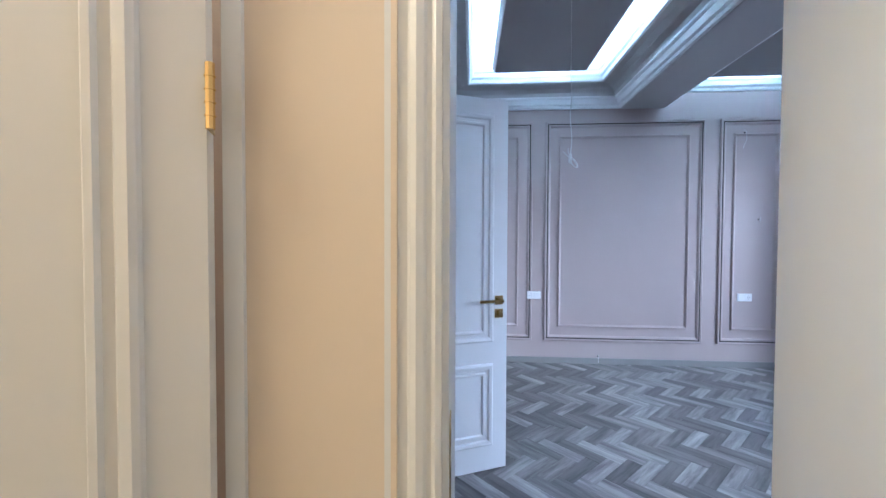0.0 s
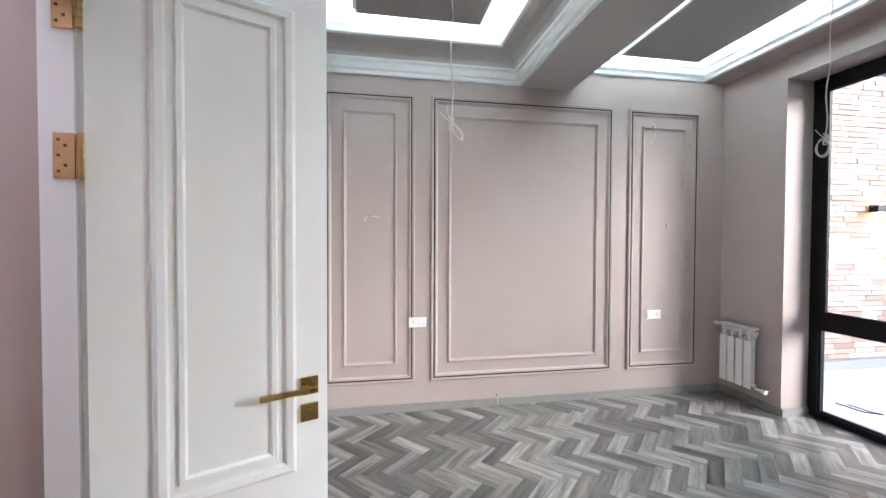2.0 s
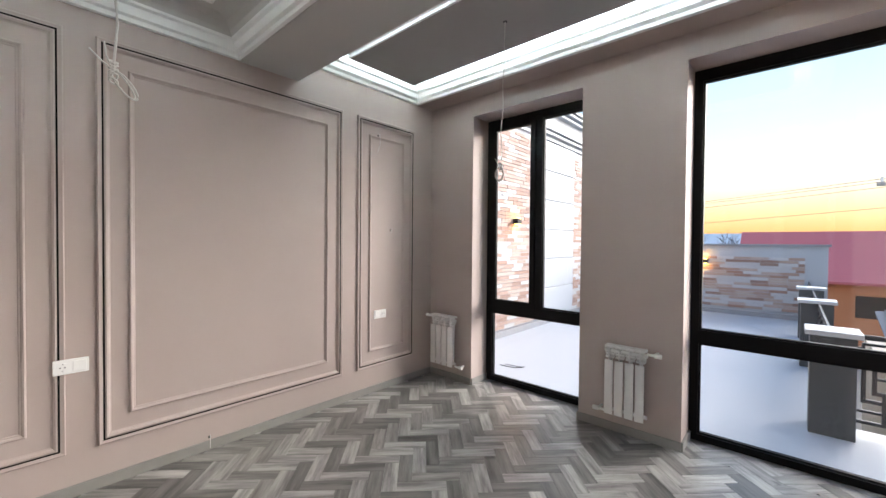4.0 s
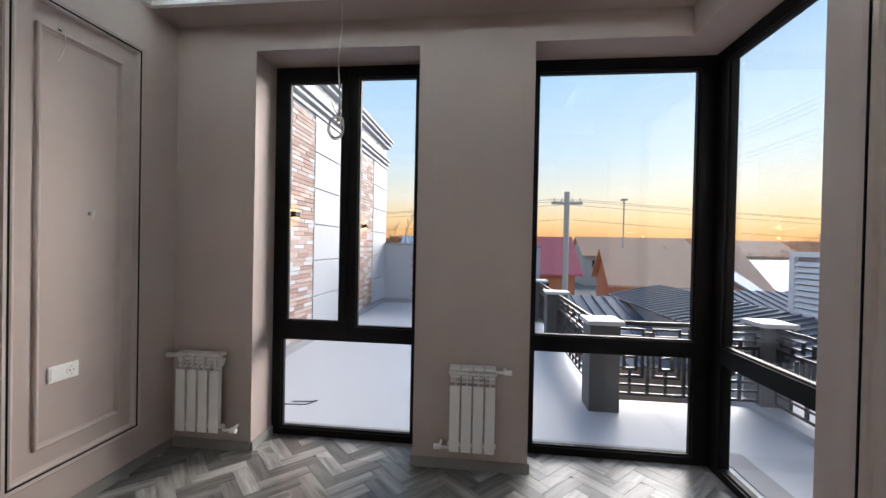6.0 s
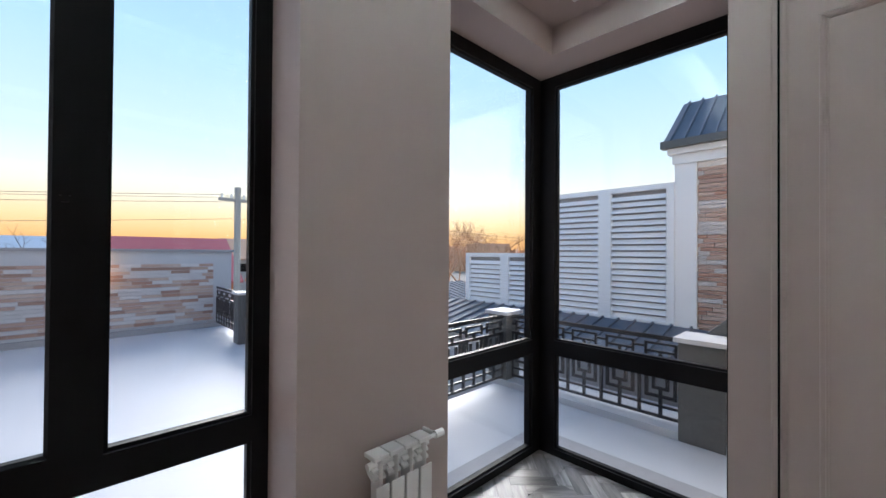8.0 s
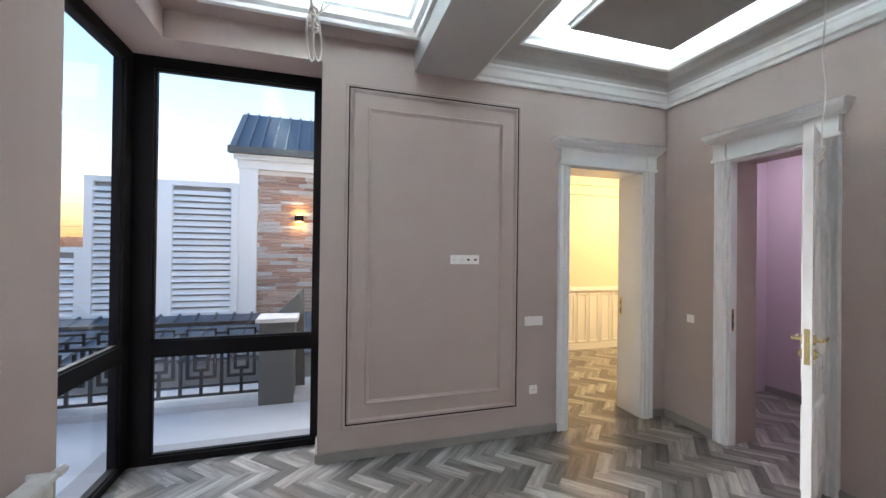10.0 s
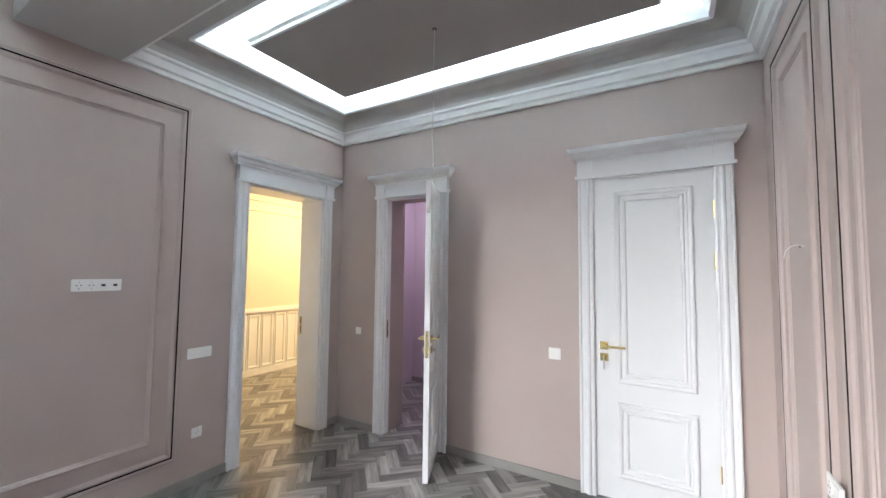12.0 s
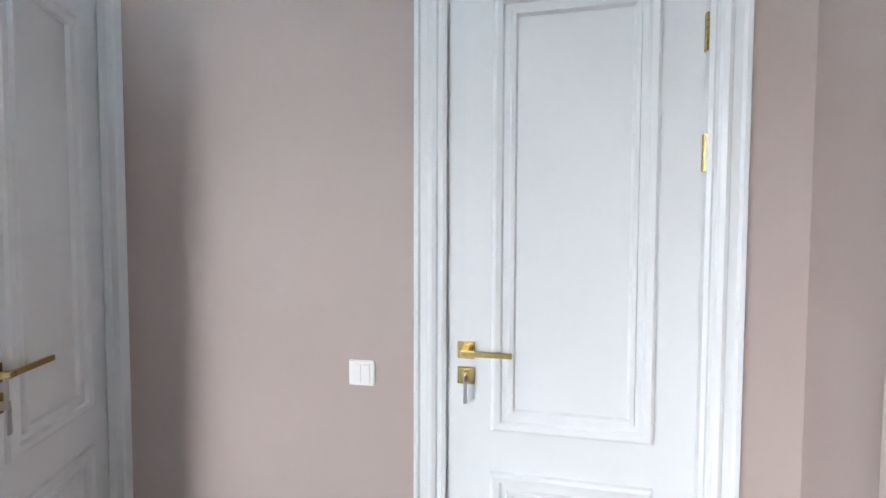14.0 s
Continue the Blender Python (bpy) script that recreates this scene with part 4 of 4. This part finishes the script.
def house(x, y, rz, w, d, zw, zr, roof, wallm, label):
    """A gabled house: ridge along local x; base on the ground."""
    e = thing("distant_house", label, "house", pose(x, y, -3.5, 0, 0, rz))
    zw, zr = zw + 3.5, zr + 3.5
    boxes("wall", [(0, 0, 0, w, d, zw)], wallm, e)
    for s in (0, 1):
        bm = bmesh.new()
        y0, y1 = (-0.4, d / 2) if s == 0 else (d + 0.4, d / 2)
        q = [(-0.4, y0, zw - 0.1), (w + 0.4, y0, zw - 0.1), (w + 0.4, y1, zr), (-0.4, y1, zr)]
        a = [bm.verts.new(p) for p in q]
        b = [bm.verts.new((p[0], p[1], p[2] + 0.12)) for p in q]
        bm.faces.new(a)
        bm.faces.new(b[::-1])
        for i in range(4):
            bm.faces.new((a[i], a[(i + 1) % 4], b[(i + 1) % 4], b[i]))
        part("roof", bm, roof, e)
    bm = bmesh.new()
    for xx in (0.02, w - 0.02):
        bm.faces.new([bm.verts.new(p) for p in ((xx, 0, zw), (xx, d, zw), (xx, d / 2, zr))])
    part("gable", bm, wallm, e)
    for k in range(int(w // 3)):
        boxes("window", [(1 + k * 3, -0.03, zw - 1.6, 2.0 + k * 3, 0.02, zw - 0.6)], BLACK, e)


house(26.5, 2.2, -90, 6.6, 6, -0.2, 2.1, REDR, OWALL, "long low house with red metal roof and orange wall")
house(28, -7.2, -98, 8.5, 8, -0.9, 1.4, ORANGE, OWALL, "house beyond the terrace, low orange light in its roof colour")
house(26, -14.8, -64, 9, 7, -1.2, 0.75, PALER, mat("tan_wall", (0.42, 0.34, 0.22), 0.8), "tan house with pale snowy-looking metal roof")
house(55, -12, -90, 14, 8, 0.5, 3.0, ORANGE, CONC, "far house glowing orange in the low sun")
house(60, -32, -80, 12, 8, 0.8, 3.0, ORANGE, CONC, "far house glowing orange in the low sun")
house(50, 12, -90, 14, 8, 0.8, 2.6, PALER, CONC, "far grey house behind the red roof")


def bare_tree(x, y, h, spread, seed, label, mt=BARK, depth=5):
    rnd = random.Random(seed)
    e = thing("bare_tree", label, "tree", pose(x, y, -3.5))
    bmt, bmc = bmesh.new(), bmesh.new()

    def grow(bm, p, d, ln, r, k):
        q = p + d * ln
        mid = p + d * ln * 0.5 + Vector((rnd.uniform(-1, 1), rnd.uniform(-1, 1), 0)) * ln * 0.06
        n = 6 if k < 2 else 3
        tube(bm, [p, mid, q], r, n) if k < 2 else cone(bm, p, q, r, n)
        if k >= depth:
            return
        for i in range(3 if k < depth - 1 else 4):
            a = rnd.uniform(0, 2 * math.pi)
            t = Vector((math.cos(a), math.sin(a), rnd.uniform(0.1, 0.9))) * spread
            grow(bmc, q if i < 2 else mid, (d + t).normalized(), ln * rnd.uniform(0.55, 0.8), r * 0.58, k + 1)

    grow(bmt, Vector((0, 0, 0)), Vector((0.03, 0.02, 1)).normalized(), h * 0.42, h * 0.022, 0)
    part("trunk", bmt, mt, e)
    part("crown", bmc, mt, e, "leafless twiggy crown")


def cone(bm, p, q, r, n):
    d = (q - p).normalized().to_track_quat("Z", "Y")
    a = [bm.verts.new(p + d @ Vector((r * math.cos(2 * math.pi * k / n), r * math.sin(2 * math.pi * k / n), 0))) for k in range(n)]
    b = [bm.verts.new(q + d @ Vector((r * 0.5 * math.cos(2 * math.pi * k / n), r * 0.5 * math.sin(2 * math.pi * k / n), 0))) for k in range(n)]
    for k in range(n):
        bm.faces.new((a[k], a[(k + 1) % n], b[(k + 1) % n], b[k]))


BT = "leafless dark tree standing beyond the terrace wall"
bare_tree(22.5, 5.0, 5.4, 0.85, 3, BT)
bare_tree(23.0, 2.9, 4.9, 0.85, 5, BT)
for k, (a, d, h) in enumerate(((38, 50, 5.6), (40.5, 46, 6.6), (42.5, 44, 7.2), (45, 42, 7.6), (47.5, 42, 7.6), (36, 52, 5.2), (33, 55, 5.2), (50, 40, 7.5), (24, 60, 5.4), (19, 62, 5.2), (43.5, 52, 7.4), (46, 50, 7.8), (39.5, 58, 6.4), (41.5, 55, 7.0))):
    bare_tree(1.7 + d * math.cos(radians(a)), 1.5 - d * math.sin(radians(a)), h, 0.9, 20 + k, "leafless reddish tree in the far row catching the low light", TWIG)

# far tree belt and town along the horizon
rb = random.Random(9)
bm = bmesh.new()
for k in range(900):
    a = rb.uniform(-1.5, 1.2)
    d = rb.uniform(110, 200)
    x, y = d * math.cos(a), d * math.sin(a)
    h = rb.uniform(4.5, 8.0)
    w = rb.uniform(1.5, 4)
    for q in range(3):
        c = Vector((x + rb.uniform(-w, w), y + rb.uniform(-w, w), -3.5 + h * rb.uniform(0.3, 0.9)))
        vs = [bm.verts.new(c + Vector((rb.uniform(-w, w), rb.uniform(-w, w), rb.uniform(-h * 0.4, h * 0.25)))) for _ in range(4)]
        for f in ((0, 1, 2), (0, 2, 3), (0, 3, 1), (1, 3, 2)):
            bm.faces.new([vs[i] for i in f])
tagged(part("far_woods", bm, TWIG), "distant leafless tree belt, orange light in its colour", "woods", kind="stuff")
bm = bmesh.new()
for k in range(60):
    a = rb.uniform(-1.3, 0.6)
    d = rb.uniform(90, 170)
    x, y, w, h = d * math.cos(a), d * math.sin(a), rb.uniform(4, 9), rb.uniform(4.5, 7.5)
    bx(bm, x, y, -3.5, x + w, y + w, -3.5 + h)
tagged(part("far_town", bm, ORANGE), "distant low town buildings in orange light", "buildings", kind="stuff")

# pole with wires
up = thing("utility_pole", "grey concrete utility pole with cross arm and insulators", "utility pole", pose(17.5, -2.0, -3.5))
bm = bmesh.new()
tube(bm, [(0, 0, 0), (0, 0, 7.2)], 0.11, 8)
part("pole", bm, CONC, up)
boxes("cross_arm", [(-0.05, -0.6, 6.7, 0.05, 0.6, 6.8)], CONC, up)
for k in (-0.5, -0.2, 0.2, 0.5):
    boxes("insulator", [(-0.03, k - 0.03, 6.8, 0.03, k + 0.03, 6.95)], PVC, up)
for k, (yy, z0) in enumerate(((-0.5, 3.4), (0.0, 3.2), (0.5, 3.4), (0.0, 2.6))):
    for s, (tx, ty) in enumerate(((30.0, 40.0), (24.0, -45.0))):
        bm = bmesh.new()
        p0, p1 = Vector((17.5, -2.0 + yy, z0)), Vector((tx, ty, z0 + 0.3))
        tube(bm, [p0.lerp(p1, q / 12) - Vector((0, 0, 0.9 * math.sin(math.pi * q / 12))) for q in range(13)], 0.006, 4)
        w = part("power_line", bm, BLACK)
        tagged(w, "thin dark overhead wire strung from the pole", "overhead wire")
mast = thing("radio_mast", "thin grey mast rising above the far roofs", "mast", pose(48, -14.5, -3.5))
boxes("mast_pole", [(-0.06, -0.06, 0, 0.06, 0.06, 10.5)], CONC, mast)
boxes("mast_head", [(-0.3, -0.3, 10.5, 0.3, 0.3, 10.7)], CONC, mast)

# ---- bricks ----
for host, (ox, oy), w, z0, z1, bl, bh, single in BRICK_JOBS:
    rb = random.Random(int(w * 100))
    base = {}
    stuff = bmesh.new()
    count = 0
    rows = int((z1 - z0) / bh)
    for r in range(rows):
        u = -rb.uniform(0, bl)
        z = z0 + r * bh
        while u < w:
            a, b = max(0, u), min(w, u + bl)
            u += bl
            if b - a < 0.03:
                continue
            depth = 0.018 + rb.choice((0, 0.003, 0.006))
            if single and count < 290:
                key = (round(b - a, 2) if b - a < bl - 0.001 else bl, depth)
                if key not in base:
                    me = bpy.data.meshes.new("brick")
                    q = bmesh.new()
                    bx(q, 0.003, 0, 0.004, b - a - 0.003, depth, bh - 0.004)
                    q.to_mesh(me)
                    q.free()
                    me.materials.append(BRICKS)
                    base[key] = me
                o = new("brick", base[key])
                o.parent = host
                o.location = (ox + a, oy, z)
                count += 1
            elif not single and count < 140 and z < 2.4:
                o = new("brick", base.setdefault("f", None) or bpy.data.meshes.new("brick"))
                if base["f"] is None:
                    q = bmesh.new()
                    bx(q, 0.003, 0, 0.004, bl - 0.003, depth, bh - 0.004)
                    q.to_mesh(o.data)
                    q.free()
                    o.data.materials.append(BRICKS)
                    base["f"] = o.data
                o.parent = host
                o.location = (ox + a, oy, z)
                o.scale = ((b - a) / bl, 1, 1)
                count += 1
            else:
                o = None
                bx(stuff, ox + a + 0.003, oy, z + 0.004, ox + b - 0.003, oy + depth, z + bh - 0.004)
    if len(stuff.verts):
        o = part("brickwork", stuff, BRICKS2, host)
        o["kind"] = "stuff"
    else:
        stuff.free()

# ---- herringbone floor ----
PL, PW = 0.30, 0.09
RECTS = [(0, 0, W, L, 0), (W, WIN[0], GLX, WIN[1], 0), (W, GLY, GLX, CW_N, 0), (S_END, GLY, W, 0, 0), (S_DOOR[0] + 0.02, -T, S_DOOR[1] - 0.02, 0, 1),
         (-2.2, -2.25, 2.2, -T, 1), (-0.3, P_DOOR[0] + 0.0, 0, P_DOOR[1] - 0.0, 1), (-1.6, -0.2, -0.3, 1.35, 1)]


def clip(poly, r):
    x0, y0, x1, y1 = r[:4]
    for ax, lim, sg in ((0, x0, 1), (0, x1, -1), (1, y0, 1), (1, y1, -1)):
        out = []
        for i in range(len(poly)):
            a, b = poly[i], poly[(i + 1) % len(poly)]
            da, db = sg * (a[ax] - lim), sg * (b[ax] - lim)
            if da >= 0:
                out.append(a)
            if (da >= 0) != (db >= 0):
                t = da / (da - db)
                out.append((a[0] + (b[0] - a[0]) * t, a[1] + (b[1] - a[1]) * t))
        poly = out
        if len(poly) < 3:
            return []
    return poly


def plank_bm(bm, poly):
    cx, cy = sum(p[0] for p in poly) / len(poly), sum(p[1] for p in poly) / len(poly)
    lo = [bm.verts.new((x, y, -0.012)) for x, y in poly]
    hi = [bm.verts.new((x, y, -0.0006)) for x, y in poly]
    n = len(poly)
    tp = []
    for x, y in poly:
        d = math.hypot(x - cx, y - cy) or 1
        tp.append(bm.verts.new((x - (x - cx) / d * 0.0012, y - (y - cy) / d * 0.0012, 0)))
    for i in range(n):
        j = (i + 1) % n
        bm.faces.new((lo[i], lo[j], hi[j], hi[i]))
        bm.faces.new((hi[i], hi[j], tp[j], tp[i]))
    bm.faces.new(tp)


def area(p):
    return abs(sum(p[i][0] * p[(i + 1) % len(p)][1] - p[(i + 1) % len(p)][0] * p[i][1] for i in range(len(p)))) / 2


c45 = math.sqrt(0.5)
g = 0.0004
OX, OY = 0.01, 0.234
stuffs = {(k, t): bmesh.new() for k in (0, 1) for t in (0, 1, 2)}
full = {}
rt = random.Random(4)
nfull = 0
for i in range(-60, 61):
    for j in range(-30, 31):
        # one L-shaped pair: along a and along b
        bx0 = i * PW + j * PL
        by0 = i * PW - j * PL
        for kind, (ax0, ay0, ax1, ay1) in enumerate(((bx0, by0, bx0 + PL, by0 + PW), (bx0, by0 + PW, bx0 + PW, by0 + PW + PL))):
            q = [(ax0 + g, ay0 + g), (ax1 - g, ay0 + g), (ax1 - g, ay1 - g), (ax0 + g, ay1 - g)]
            poly = [(-(x + y) * c45 + OX, (x - y) * c45 + OY) for x, y in q]
            mx, my = sum(p[0] for p in poly) / 4, sum(p[1] for p in poly) / 4
            if not (-2.6 < mx < 4.6 and -2.6 < my < 3.8):
                continue
            tone = i % 2 if rt.random() > 0.5 else rt.choice((0, 1, 2, 2))
            for r in RECTS:
                c = clip(poly, r)
                if len(c) < 3 or area(c) < 4e-4:
                    continue
                whole = area(c) > 0.999 * area(poly)
                if whole and r[4] == 0 and nfull < 290:
                    if tone not in full:
                        full[tone] = bpy.data.meshes.new("plank")
                        b2 = bmesh.new()
                        plank_bm(b2, [(g, g), (PL - g, g), (PL - g, PW - g), (g, PW - g)])
                        b2.to_mesh(full[tone])
                        b2.free()
                        full[tone].materials.append(PLANKS[tone][0])
                    o = new("plank", full[tone])
                    o.parent = floor
                    if kind == 0:
                        o.location = (-(ax0 + ay0) * c45 + OX, (ax0 - ay0) * c45 + OY, 0)
                        o.rotation_euler = (0, 0, radians(135))
                    else:
                        o.location = (-(ax1 + ay0) * c45 + OX, (ax1 - ay0) * c45 + OY, 0)
                        o.rotation_euler = (0, 0, radians(225))
                    nfull += 1
                else:
                    plank_bm(stuffs[(kind, tone)], c)
for (k, t), sb in stuffs.items():
    # turned into the plank's own axes so that its grain runs along it
    a = (135, 225)[k]
    bmesh.ops.rotate(sb, verts=sb.verts, cent=(0, 0, 0), matrix=Matrix.Rotation(-radians(a), 3, "Z"))
    o = part("plank_field", sb, PLANKS[t][1], floor)
    o.rotation_euler = (0, 0, radians(a))
    o["kind"] = "stuff"
